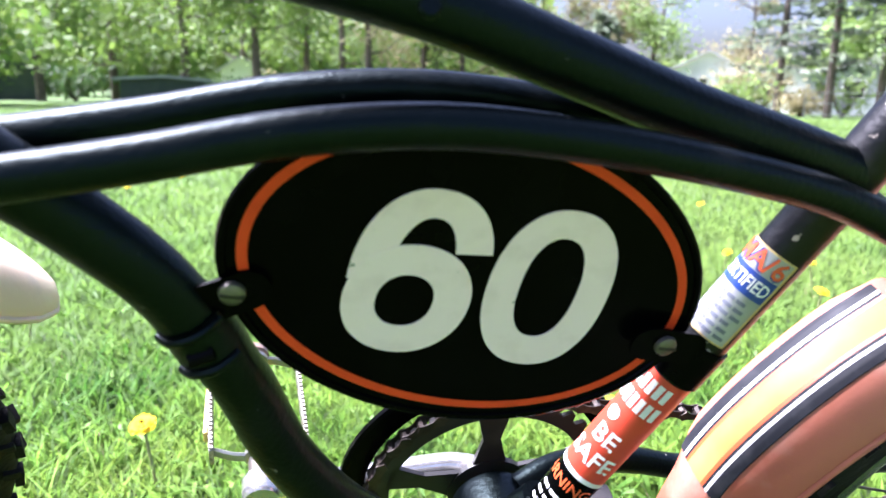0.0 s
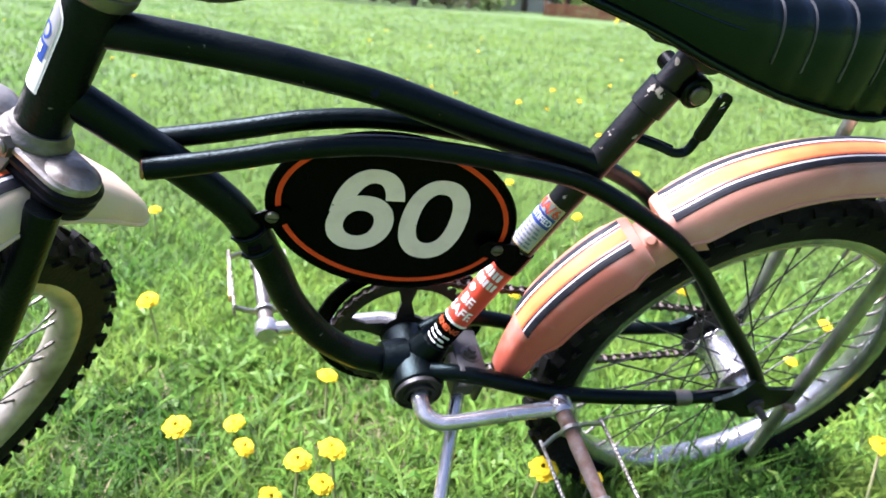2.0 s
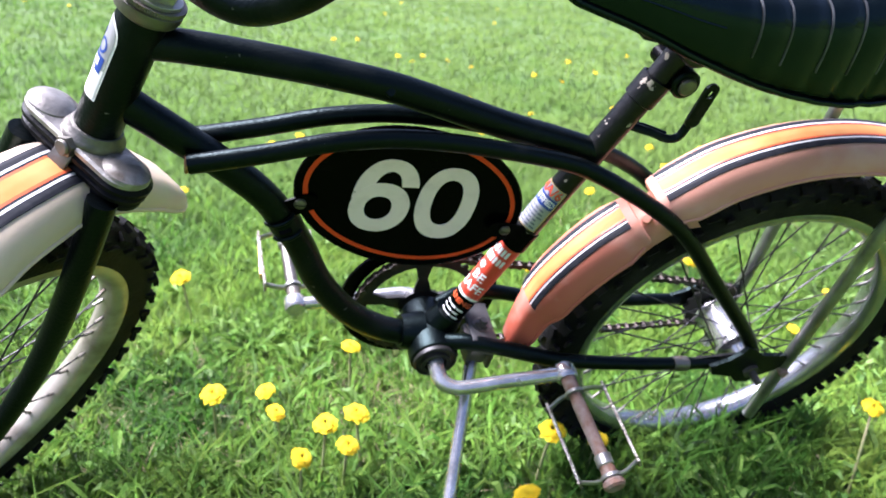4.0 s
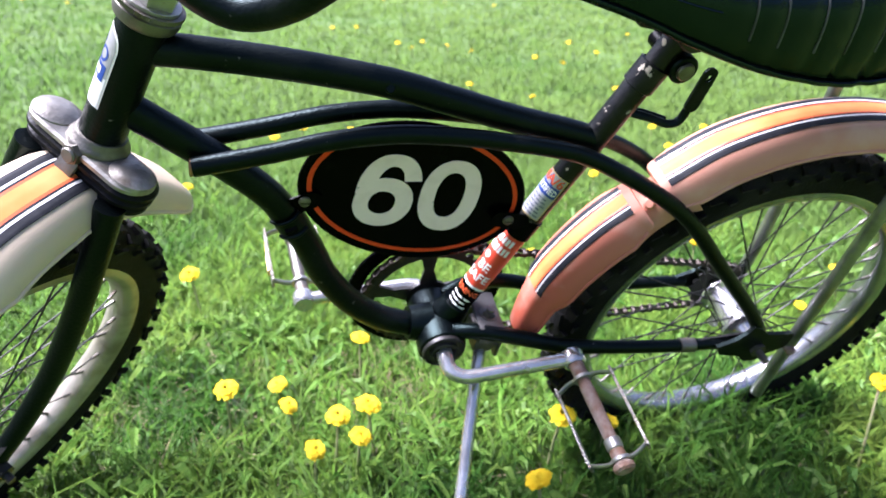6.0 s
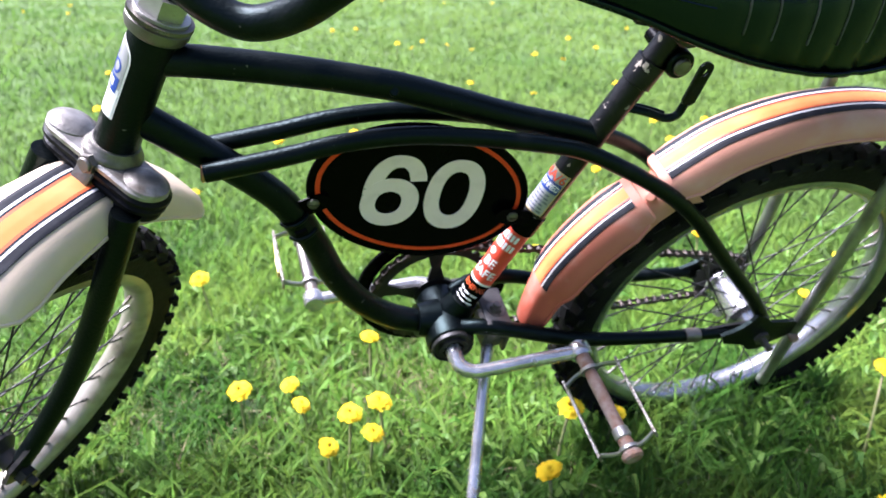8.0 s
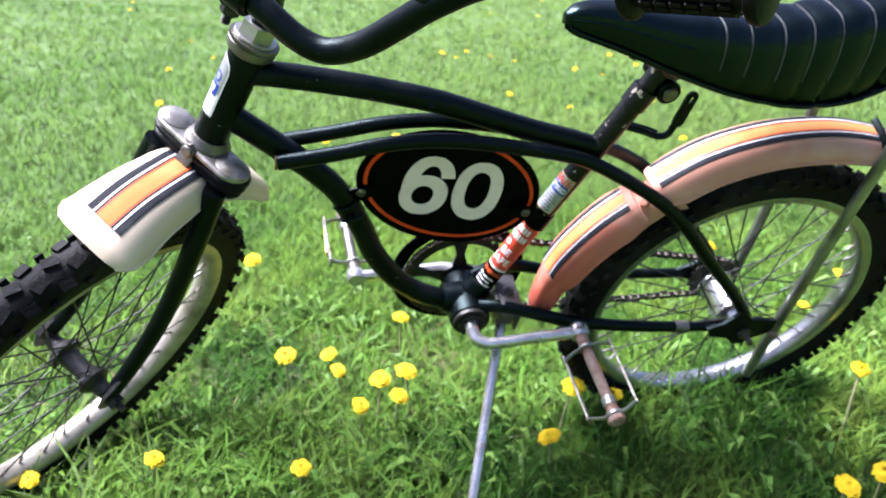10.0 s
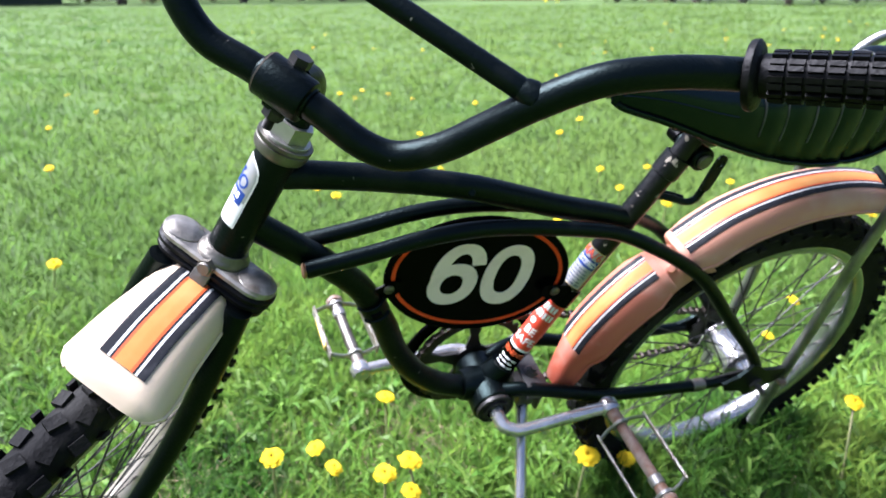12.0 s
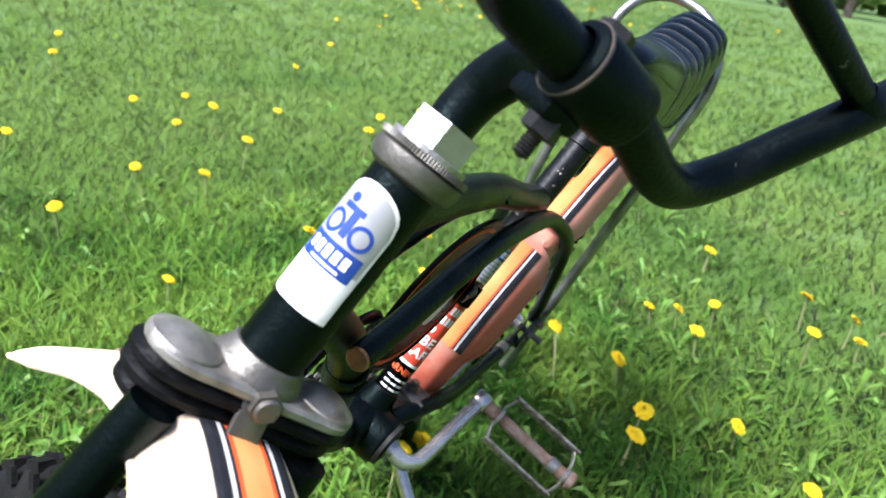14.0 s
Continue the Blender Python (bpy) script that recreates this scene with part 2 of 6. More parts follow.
def ellipse(a, b, n=64, turn=0.0, power=2.0, cx=0.0, cy=0.0, lean=0.0):
    out = []
    for k in range(n):
        t = 2 * math.pi * k / n
        c, s = math.cos(t), math.sin(t)
        x = a * math.copysign(abs(c) ** (2 / power), c)
        y = b * math.copysign(abs(s) ** (2 / power), s)
        x += lean * y
        out.append((cx + x * math.cos(turn) - y * math.sin(turn), cy + x * math.sin(turn) + y * math.cos(turn)))
    return out


def band(outer, inner, depth, m=None):
    """A ring between two outlines of equal count, given thickness."""
    n = len(outer)
    m = m or Matrix()
    rows = [[m @ Vector((x, y, z)) for x, y in o] for o, z in ((outer, 0), (outer, depth), (inner, depth), (inner, 0))]
    verts = [v for r in rows for v in r]
    faces = []
    for a in range(4):
        b = (a + 1) % 4
        faces += [(a * n + i, a * n + (i + 1) % n, b * n + (i + 1) % n, b * n + i) for i in range(n)]
    return verts, faces


def join(*geos):
    verts, faces = [], []
    for v, f in geos:
        k = len(verts)
        verts += v
        faces += [tuple(i + k for i in q) for q in f]
    return verts, faces


def moved(geo, m):
    return [m @ v for v in geo[0]], geo[1]


def mesh_of(name, geo, mat, smooth=True, crease=35):
    me = bpy.data.meshes.new(name)
    me.from_pydata([tuple(v) for v in geo[0]], [], geo[1])
    bm = bmesh.new()
    bm.from_mesh(me)
    bmesh.ops.recalc_face_normals(bm, faces=bm.faces)
    if smooth:
        for f in bm.faces:
            f.smooth = True
        for e in bm.edges:
            e.smooth = len(e.link_faces) == 2 and e.calc_face_angle(0) < radians(crease)
    bm.to_mesh(me)
    bm.free()
    me.materials.append(mat)
    return me


def part(name, geo, mat, parent, label="", smooth=True, crease=35):
    """One mesh object under a thing or a part."""
    ob = new(name, mesh_of(name, geo, mat, smooth, crease))
    ob.parent = parent
    return tagged(ob, label=label)


# ---- the bicycle: x to the rear, y to its far side, z up in its own plane ----
LEAN_DEG, NOSE_DEG, TURN_DEG = 23.03, -1.46, -0.79
bike = new("bicycle")
bike.matrix_world = pose(0, 0, -0.0189, LEAN_DEG, NOSE_DEG, TURN_DEG)
tagged(bike, "old black childs bicycle leaning on its kickstand in grass", "bicycle")

BBX, BBZ = 0.007, 0.3075
AXLE = Vector((0.408, 0, 0.260))
HEAD = Vector((-0.288, 0, 0.593))
STEER = Vector((0.450, 0, 0.893)).normalized()
TURNED = radians(48)
BACK = Vector((STEER.z, 0, -STEER.x))
FORE = -BACK * math.cos(TURNED) - Vector((0, 1, 0)) * math.sin(TURNED)
SIDE = BACK * math.sin(TURNED) - Vector((0, 1, 0)) * math.cos(TURNED)
# (ahead, to its left, up) of the turned fork and handlebar
FORK = Matrix(((FORE.x, SIDE.x, STEER.x, HEAD.x), (FORE.y, SIDE.y, STEER.y, HEAD.y), (FORE.z, SIDE.z, STEER.z, HEAD.z), (0, 0, 0, 1)))


def flat_path(points, y=0.0):
    return [(x, y, z) for x, z in points]


# frame tubes
part("head_tube", tube([HEAD + STEER * 0.004, HEAD + STEER * 0.117], 0.0178, 28), PAINT, bike)
TOP = flat_path([(-0.252, 0.6690), (-0.2247, 0.6660), (-0.186, 0.6592), (-0.145, 0.6506), (-0.1016, 0.640), (-0.0552, 0.627), (-0.005, 0.608), (0.049, 0.587), (0.1075, 0.5675), (0.138, 0.556)])
part("top_tube", tube(spline(TOP, 6), 0.0127, 18), PAINT, bike)
part("cable_boss", disc(0.0042, (-0.0627, -0.0105, 0.630), (0, -0.8, 0.6), 0.0035, 16, 0.3), PAINT, bike)
DOWN = flat_path([(-0.275, 0.629), (-0.2574, 0.6125), (-0.223, 0.581), (-0.1922, 0.552), (-0.1650, 0.521), (-0.1490, 0.492), (-0.1332, 0.456), (-0.1180, 0.411), (-0.0949, 0.370), (-0.0717, 0.344), (-0.046, 0.3255), (-0.011, 0.311), (0.003, 0.309)])
part("down_tube", tube(spline(DOWN, 6), 0.0138, 18), PAINT, bike)
SEAT_LOW, SEAT_TOP = Vector((0.012, 0, 0.305)), Vector((0.176, 0, 0.632))
SEAT_AX = (SEAT_TOP - SEAT_LOW).normalized()
part("seat_tube", tube([SEAT_LOW, SEAT_LOW.lerp(SEAT_TOP, 0.5), SEAT_TOP], 0.0130, 20), PAINT_WORN, bike)
CANT = [(-0.222, 0.0225, 0.580), (-0.197, 0.0225, 0.583), (-0.156, 0.0225, 0.589), (-0.109, 0.0225, 0.597), (-0.058, 0.0225, 0.599), (-0.008, 0.0225, 0.593), (0.041, 0.0225, 0.583),
        (0.098, 0.0225, 0.568), (0.129, 0.025, 0.556), (0.157, 0.031, 0.542), (0.188, 0.037, 0.524), (0.228, 0.042, 0.495), (0.262, 0.045, 0.461), (0.295, 0.048, 0.421),
        (0.338, 0.051, 0.371), (0.378, 0.054, 0.324), (0.406, 0.055, 0.285)]
for sign in (-1, 1):
    sink = 0.011 if sign > 0 else 0.0055
    path = [(x, sign * y, z - sink * max(0.0, min(1.0, (0.28 - x) / 0.2))) for x, y, z in CANT]
    rail = part("cantilever_tube", tube(spline(path, 5), 0.0082, 14), PAINT, bike)
    part("end_plug", disc(0.0076, (-0.2215, sign * 0.0225, 0.580 - sink), (-1, 0, 0.08), 0.0035, 16, 0.3), BRASS, rail, "worn brass end plug")
    stay = [(0.020, sign * 0.026, 0.325), (0.045, sign * 0.035, 0.330), (0.077, sign * 0.042, 0.325), (0.110, sign * 0.046, 0.314), (0.150, sign * 0.048, 0.299), (0.222, sign * 0.050, 0.284), (0.300, sign * 0.052, 0.273), (0.362, sign * 0.053, 0.267)]
    leg = part("chain_stay", tube(spline(stay, 5), (0.0092, 0.0088, 0.0075), 14), PAINT, bike)
    if sign < 0:
        part("strap_clip", tube([(0.301, -0.0520, 0.2729), (0.321, -0.0525, 0.2705)], 0.0092, 16), DULL, leg, "dull steel brake arm clip")
    m = Matrix.Translation((AXLE.x - 0.413, sign * 0.058 - 0.002, AXLE.z - 0.257)) @ pose(0, 0, 0, 90, 0, 0)
    shape = [(0.352, 0.272), (0.360, 0.256), (0.390, 0.247), (0.402, 0.234), (0.420, 0.232), (0.432, 0.243), (0.452, 0.250), (0.462, 0.262), (0.456, 0.278), (0.436, 0.281), (0.418, 0.284), (0.405, 0.296), (0.392, 0.302), (0.386, 0.292), (0.374, 0.280)]
    part("dropout", prism(shape, 0.005, m), PAINT, bike, smooth=False)

shell = part("bottom_bracket_shell", join(lathe([(0.0, -0.036), (0.024, -0.036), (0.0265, -0.034), (0.027, -0.030), (0.027, 0.030), (0.024, 0.036), (0.0, 0.036)], (BBX, 0, BBZ), (0, 1, 0), 32),
                                          tube([(BBX - 0.034, 0, BBZ + 0.010), (BBX - 0.01, 0, BBZ + 0.006)], (0.0185, 0.024), 20),
                                          tube([(BBX + 0.008, 0, BBZ + 0.010), (BBX + 0.021, 0, BBZ + 0.036)], (0.022, 0.0165), 20)), PAINT, bike)
part("bearing_cup", lathe([(0.0, -0.0385), (0.012, -0.0385), (0.0125, -0.0425), (0.016, -0.0425), (0.0165, -0.039), (0.021, -0.0385), (0.0225, -0.041), (0.0238, -0.040), (0.0242, -0.035), (0.0, -0.035)], (BBX, 0, BBZ), (0, 1, 0), 32), SPROCKET_M, shell, "greasy dark bearing cup")

# one-piece crank and pedals
NEAR_EYE, FAR_EYE = Vector((0.143, -0.079, 0.3165)), Vector((-0.1345, 0.066, 0.3010))
ARM_N = spline([(BBX, -0.034, BBZ), (BBX, -0.048, BBZ - 0.002), (BBX + 0.003, -0.061, BBZ - 0.006), (BBX + 0.014, -0.0695, BBZ - 0.0075), (BBX + 0.030, -0.0730, BBZ - 0.0055), (0.085, -0.0755, 0.3090), NEAR_EYE], 6)
ARM_F = spline([(BBX, 0.034, BBZ), (BBX, 0.044, BBZ + 0.001), (BBX - 0.003, 0.054, BBZ + 0.003), (BBX - 0.014, 0.060, BBZ + 0.003), (BBX - 0.030, 0.063, BBZ + 0.002), (-0.078, 0.065, 0.304), FAR_EYE], 6)
crank = part("crank", join(tube(ARM_N, (0.0095, 0.0088, 0.0078, 0.0078), 16), lathe([(0, -0.009), (0.0105, -0.009), (0.0125, -0.006), (0.0125, 0.006), (0.0105, 0.009), (0, 0.009)], NEAR_EYE, (0, 1, 0.03), 20),
                           tube(ARM_F, (0.0095, 0.0088, 0.0078, 0.0078), 16), lathe([(0, -0.009), (0.0105, -0.009), (0.0125, -0.006), (0.0125, 0.006), (0.0105, 0.009), (0, 0.009)], FAR_EYE, (0, 1, 0), 20),
                           tube([(BBX, -0.036, BBZ), (BBX, 0.036, BBZ)], 0.0095, 16)), POLISHED, bike, "scratched chrome one-piece crank")


def pedal(inner, outer, across, label, barrel=RUST):
    a, b, c = Vector(inner), Vector(outer), Vector(across).normalized()
    d = (b - a).normalized()
    body = part("pedal", tube([a.lerp(b, t) for t in (0.0, 0.12, 0.14, 0.3, 0.72, 0.86, 0.9, 1.0)], (0.008, 0.008, 0.0065, 0.0075, 0.007, 0.0075, 0.008, 0.008), 14), barrel, bike, label)
    part("dust_cap", disc(0.0112, b - d * 0.004, d, 0.009, 20, 0.25), RUST, body, "rusty dust cap")
    part("barrel_ring", lathe([(0.0078, -0.006), (0.0088, -0.005), (0.0088, 0.005), (0.0078, 0.006)], a.lerp(b, 0.80), d, 18), SATIN, body, "pale steel ring")
    w = d.cross(c).normalized()
    m0 = Matrix((c, d, w)).transposed().to_4x4()
    for t in (0.16, 0.94):
        mid = a.lerp(b, t)
        # bowed cage plate
        bow = spline([mid - c * 0.031 + d * (0.006 if t < 0.5 else -0.006), mid - c * 0.015, mid, mid + c * 0.015, mid + c * 0.031 + d * (0.006 if t < 0.5 else -0.006)], 5)
        part("cage_end", join(tube(bow, 0.0042, 8, flat=0.45, up=w), disc(0.0105, mid - d * 0.002, d, 0.004, 18)), SATIN, body)
    for sg in (-1, 1):
        p, q = a.lerp(b, 0.17) + c * (0.031 * sg), a.lerp(b, 0.93) + c * (0.031 * sg)
        mm = Matrix.Translation((p + q) / 2) @ m0
        ln = (q - p).length
        rail = box((0.0030, ln, 0.015), mm, 0.0008)
        teeth = []
        for k in range(22):
            y = (k + 0.5) / 22 * ln - ln / 2
            for z in (-0.0081, 0.0081):
                teeth.append(box((0.0022, ln / 44, 0.0018), mm @ Matrix.Translation((0, y, z))))
        part("cage_rail", join(rail, *teeth), RAIL_M, body, "toothed steel cage rail")
    return body


pedal((0.1425, -0.086, 0.3180), (0.1505, -0.208, 0.3080), (math.cos(radians(28)), 0, math.sin(radians(28))), "rattrap pedal with a rusted barrel")
far_pedal = pedal((-0.1345, 0.074, 0.3025), (-0.1400, 0.182, 0.3100), (math.cos(radians(-2)), 0.0, math.sin(radians(-2))), "steel rattrap pedal with amber reflector", DULL)
part("pedal_reflector", box((0.003, 0.05, 0.010), Matrix.Translation((-0.1705, 0.132, 0.3075)), 0.001), GREEN_REFLECT, far_pedal, "amber pedal reflector")

# chainring, chain and sprocket
CR = Vector((BBX, 0.046, BBZ))
ringm = Matrix.Translation(CR) @ pose(0, 0, 0, 90, 0, 0)
arms = []
for k in range(5):
    a = radians(72 * k + 20)
    d = Vector((math.cos(a), math.sin(a)))
    n2 = Vector((-d.y, d.x))
    arms.append(prism([tuple(d * 0.022 + n2 * 0.011), tuple(d * 0.045 + n2 * 0.0055), tuple(d * 0.0665 + n2 * 0.010), tuple(d * 0.0665 - n2 * 0.010), tuple(d * 0.045 - n2 * 0.0055), tuple(d * 0.022 - n2 * 0.011)], 0.003, ringm))
teeth = []
NT = 36
outer = []
for k in range(NT * 4):
    a = 2 * math.pi * k / (NT * 4)
    r = 0.0775 if k % 4 in (0, 1) else 0.0725
    outer.append((r * math.cos(a), r * math.sin(a)))
inner = [(0.064 * math.cos(2 * math.pi * k / (NT * 4)), 0.064 * math.sin(2 * math.pi * k / (NT * 4))) for k in range(NT * 4)]
ring = part("chainring", join(band(outer, inner, 0.003, ringm), band(ellipse(0.026, 0.026, 32), ellipse(0.010, 0.010, 32), 0.004, ringm)), SPROCKET_M, bike, "oily dark steel chainring", smooth=False)
for arm in arms:
    part("spider_arm", arm, SPROCKET_M, ring, smooth=False)
part("chain_guard", lathe([(0.0785, 0.006), (0.0925, 0.006), (0.0945, 0.0075), (0.0945, 0.0105), (0.0925, 0.0115), (0.0785, 0.0105)], CR, (0, 1, 0), 64, True), BLACK, ring, "black steel chain guard ring")

COG = Vector((AXLE.x, 0.046, AXLE.z))
CHAIN_R1, CHAIN_R2 = 0.0755, 0.036


def chain_path(step=0.0127):
    """Points one pitch apart along the closed run round both wheels."""
    a, b = Vector((CR.x, CR.z)), Vector((COG.x, COG.z))
    d = b - a
    base = math.atan2(d.y, d.x)
    tilt = math.asin((CHAIN_R1 - CHAIN_R2) / d.length)
    pts = []

    def arc(c, r, a0, a1):
        n = 40
        for k in range(n + 1):
            t = a0 + (a1 - a0) * k / n
            pts.append(Vector((c.x + r * math.cos(t), c.y + r * math.sin(t))))

    up, low = base + math.pi / 2 - tilt, base - math.pi / 2 + tilt
    arc(b, CHAIN_R2, up, low)
    arc(a, CHAIN_R1, low, up - 2 * math.pi)
    pts.append(pts[0])
    out, left = [pts[0]], 0.0
    total = sum((q - p).length for p, q in zip(pts, pts[1:]))
    n = round(total / step / 2) * 2
    step = total / n
    for p, q in zip(pts, pts[1:]):
        seg = (q - p).length
        pos = step - left
        while pos <= seg:
            out.append(p.lerp(q, pos / seg))
            pos += step
        left = seg - (pos - step)
    return out[:n]


links = []
cp = chain_path()
for i, p in enumerate(cp):
    q = cp[(i + 1) % len(cp)]
    mid, d = (p + q) / 2, (q - p)
    ang = math.degrees(math.atan2(d.y, d.x))
    m = Matrix.Translation((mid.x, CR.y, mid.y)) @ pose(0, 0, 0, 90, 0, 0) @ pose(0, 0, 0, 0, 0, ang)
    off = 0.0034 if i % 2 else 0.0022
    shape = [(-0.0064, -0.0042), (-0.0022, -0.0026), (0.0022, -0.0026), (0.0064, -0.0042), (0.0098, 0), (0.0064, 0.0042), (0.0022, 0.0026), (-0.0022, 0.0026), (-0.0064, 0.0042), (-0.0098, 0)]
    for s in (-off - 0.0009, off):
        links.append(prism(shape, 0.0009, m @ Matrix.Translation((0, 0, s))))
    links.append(disc(0.0032, (p.x, CR.y - 0.004, p.y), (0, 1, 0), 0.008, 8))
part("chain", join(*links), CHAIN_M, bike, "oily brown roller chain", smooth=False)


# wheels
def tyre_geo(r_out, half, blocks, seg=96):
    """Carcass and tread blocks round the y axis."""
    rc = r_out - 0.004
    prof = []
    for k in range(15):
        a = math.pi * (k / 14) - math.pi / 2
        w = half * (0.62 + 0.38 * math.cos(a) ** 0.8) if k not in (0, 14) else half * 0.58
        prof.append((0.2085 + (rc - 0.2085) * (math.cos(a) ** 0.62 if math.cos(a) > 0 else 0), w * math.sin(a)))
    geo = [lathe(prof, (0, 0, 0), (0, 1, 0), seg)]
    rnd = random.Random(3)
    for k in range(blocks):
        a0 = 360 * k / blocks
        for y, lift, size, turn, da in ((-0.0065, 0.0, (0.0150, 0.0105, 0.0058), 18, 0), (0.0065, 0.0, (0.0150, 0.0105, 0.0058), -18, 0.5),
                                        (-0.0180, -0.0058, (0.0140, 0.0100, 0.0055), -8, 0.5), (0.0180, -0.0058, (0.0140, 0.0100, 0.0055), 8, 0.0),
                                        (-0.0238, -0.0150, (0.0085, 0.0032, 0.010), 0, 0.0), (0.0238, -0.0150, (0.0085, 0.0032, 0.010), 0, 0.5)):
            a = a0 + da * 360 / blocks + rnd.uniform(-0.3, 0.3)
            m = pose(0, 0, 0, 0, a, 0) @ Matrix.Translation((0, y, rc + lift)) @ pose(0, 0, 0, -y * 1500 if abs(y) < 0.02 else -y * 1100, 0, turn)
            geo.append(box(size, m))
    return join(*geo)


def wheel(name, at, rim_mat, blocks, label):
    rim_prof = [(0.2135, -0.0165), (0.2065, -0.0175), (0.200, -0.0145), (0.1955, -0.008), (0.1945, 0.0), (0.1955, 0.008), (0.200, 0.0145), (0.2065, 0.0175), (0.2135, 0.0165), (0.2115, 0.0135), (0.204, 0.011), (0.2035, 0.0), (0.204, -0.011), (0.2115, -0.0135)]
    rim = part(name, lathe(rim_prof, (0, 0, 0), (0, 1, 0), 96, True), rim_mat, bike, label)
    rim.matrix_local = at
    part("tyre", tyre_geo(0.258, 0.0275, blocks), RUBBER, rim, "knobbly black rubber tyre", crease=45)
    return rim


def spokes(rim, hub_r, half, n=36, nipple=True):
    for k in range(n):
        a = 2 * math.pi * k / n
        side = 1 if k % 2 else -1
        b = a + (1 if (k // 2) % 2 else -1) * radians(62)
        p = Vector((hub_r * math.sin(b), side * half, hub_r * math.cos(b)))
        q = Vector((0.197 * math.sin(a), side * 0.002, 0.197 * math.cos(a)))
        s = part("spoke", tube([p, q], 0.00105, 6), SPROCKET_M, rim)
        if nipple:
            part("nipple", tube([q.lerp(p, 0.075), q], 0.0021, 6), DULL, rim)


rear = wheel("rear_wheel", Matrix.Translation(AXLE), RIM_M, 44, "weathered chrome rear wheel rim")
spokes(rear, 0.024, 0.026)
hub = part("hub", lathe([(0.0, -0.046), (0.011, -0.046), (0.013, -0.040), (0.016, -0.034), (0.027, -0.031), (0.0275, -0.027), (0.0225, -0.024), (0.0205, -0.012), (0.0205, 0.012), (0.0225, 0.022), (0.029, 0.026), (0.029, 0.029), (0.018, 0.034), (0.0, 0.034)], (0, 0, 0), (0, 1, 0), 32), POLISHED, rear, "shiny coaster brake hub")
cog_out = []
for k in range(18 * 4):
    a = 2 * math.pi * k / 72
    cog_out.append(((0.0375 if k % 4 in (0, 1) else 0.0335) * math.cos(a), (0.0375 if k % 4 in (0, 1) else 0.0335) * math.sin(a)))
part("sprocket", band(cog_out, ellipse(0.016, 0.016, 72), 0.003, Matrix.Translation((0, 0.0475, 0)) @ pose(0, 0, 0, 90, 0, 0)), SPROCKET_M, rear, smooth=False)
part("axle", join(tube([(0, -0.086, 0), (0, 0.082, 0)], 0.0046, 12), prism(ellipse(0.0105, 0.0105, 6), 0.009, Matrix.Translation((0, -0.0605, 0)) @ pose(0, 0, 0, 90, 0, 0)), prism(ellipse(0.0105, 0.0105, 6), 0.009, Matrix.Translation((0, 0.070, 0)) @ pose(0, 0, 0, 90, 0, 0)),
                  disc(0.0125, (0, -0.0598, 0), (0, 1, 0), -0.002, 20)), DULL, rear, "dull steel axle with hexagon nuts", smooth=False)
part("brake_arm", prism([(-0.110, 0.010), (-0.100, 0.017), (-0.02, 0.018), (0.012, 0.012), (0.016, -0.006), (0.004, -0.016), (-0.02, -0.012), (-0.09, 0.002)], 0.003, Matrix.Translation((0, -0.049, 0)) @ pose(0, 0, 0, 90, 0, 0)), SPROCKET_M, rear, "dark coaster brake arm")

FWC = Vector((0.055, 0.0, -0.352))
front_m = FORK @ Matrix.Translation(FWC) @ pose(0, 0, 0, 0, 0, 180)
front = wheel("front_wheel", front_m, RIM_F, 40, "cream discoloured front wheel rim")
spokes(front, 0.014, 0.022)
part("front_hub", lathe([(0.0, -0.048), (0.009, -0.048), (0.011, -0.036), (0.020, -0.027), (0.020, -0.023), (0.0125, -0.019), (0.0115, 0.0), (0.0125, 0.019), (0.020, 0.023), (0.020, 0.027), (0.011, 0.036), (0.009, 0.048), (0.0, 0.048)], (0, 0, 0), (0, 1, 0), 28), SPROCKET_M, front, "dark greasy front hub")
part("front_axle", join(tube([(0, -0.078, 0), (0, 0.078, 0)], 0.0045, 12), *[prism(ellipse(0.0105, 0.0105, 6), 0.009, Matrix.Translation((0, y, 0)) @ pose(0, 0, 0, 90, 0, 0)) for y in (-0.060, 0.069)]), SPROCKET_M, front, smooth=False)

# fork
for sg in (-1, 1):
    blade = [(0.020, 0.042 * sg, -0.030), (0.020, 0.047 * sg, -0.09), (0.018, 0.050 * sg, -0.17), (0.022, 0.052 * sg, -0.24), (0.036, 0.053 * sg, -0.30), (0.053, 0.054 * sg, -0.340)]
    b = part("fork_blade", moved(tube(spline(blade, 6), (0.0118, 0.0115, 0.0105, 0.009), 16), FORK), PAINT, bike)
    part("fork_end", moved(prism([(0.036, -0.318), (0.052, -0.318), (0.070, -0.342), (0.070, -0.362), (0.056, -0.370), (0.042, -0.356)], 0.0045, Matrix.Translation((0, 0.056 * sg + 0.002, 0)) @ pose(0, 0, 0, 90, 0, 0)), FORK), SPROCKET_M, b, smooth=False)


def crown_plate(z0, h, half, r, fmid=0.006, bevel=0.003, pinch=0.22):
    """A rounded plate across both legs."""
    out = []
    rows = ((r - bevel, z0), (r, z0 + bevel * 0.8), (r, z0 + h - bevel), (r - bevel, z0 + h))
    n = 0
    verts, faces = [], []
    for rr, z in rows:
        o = []
        for x, y in stadium(half, rr, 12):
            waist = 1.0 - pinch * math.exp(-(x / 0.018) ** 2)
            o.append(Vector((fmid + y * waist, x, z)))
        n = len(o)
        verts += o
    for a in range(3):
        faces += [(a * n + i, a * n + (i + 1) % n, (a + 1) * n + (i + 1) % n, (a + 1) * n + i) for i in range(n)]
    faces += [tuple(range(n))[::-1], tuple(range(3 * n, 4 * n))]
    return verts, faces


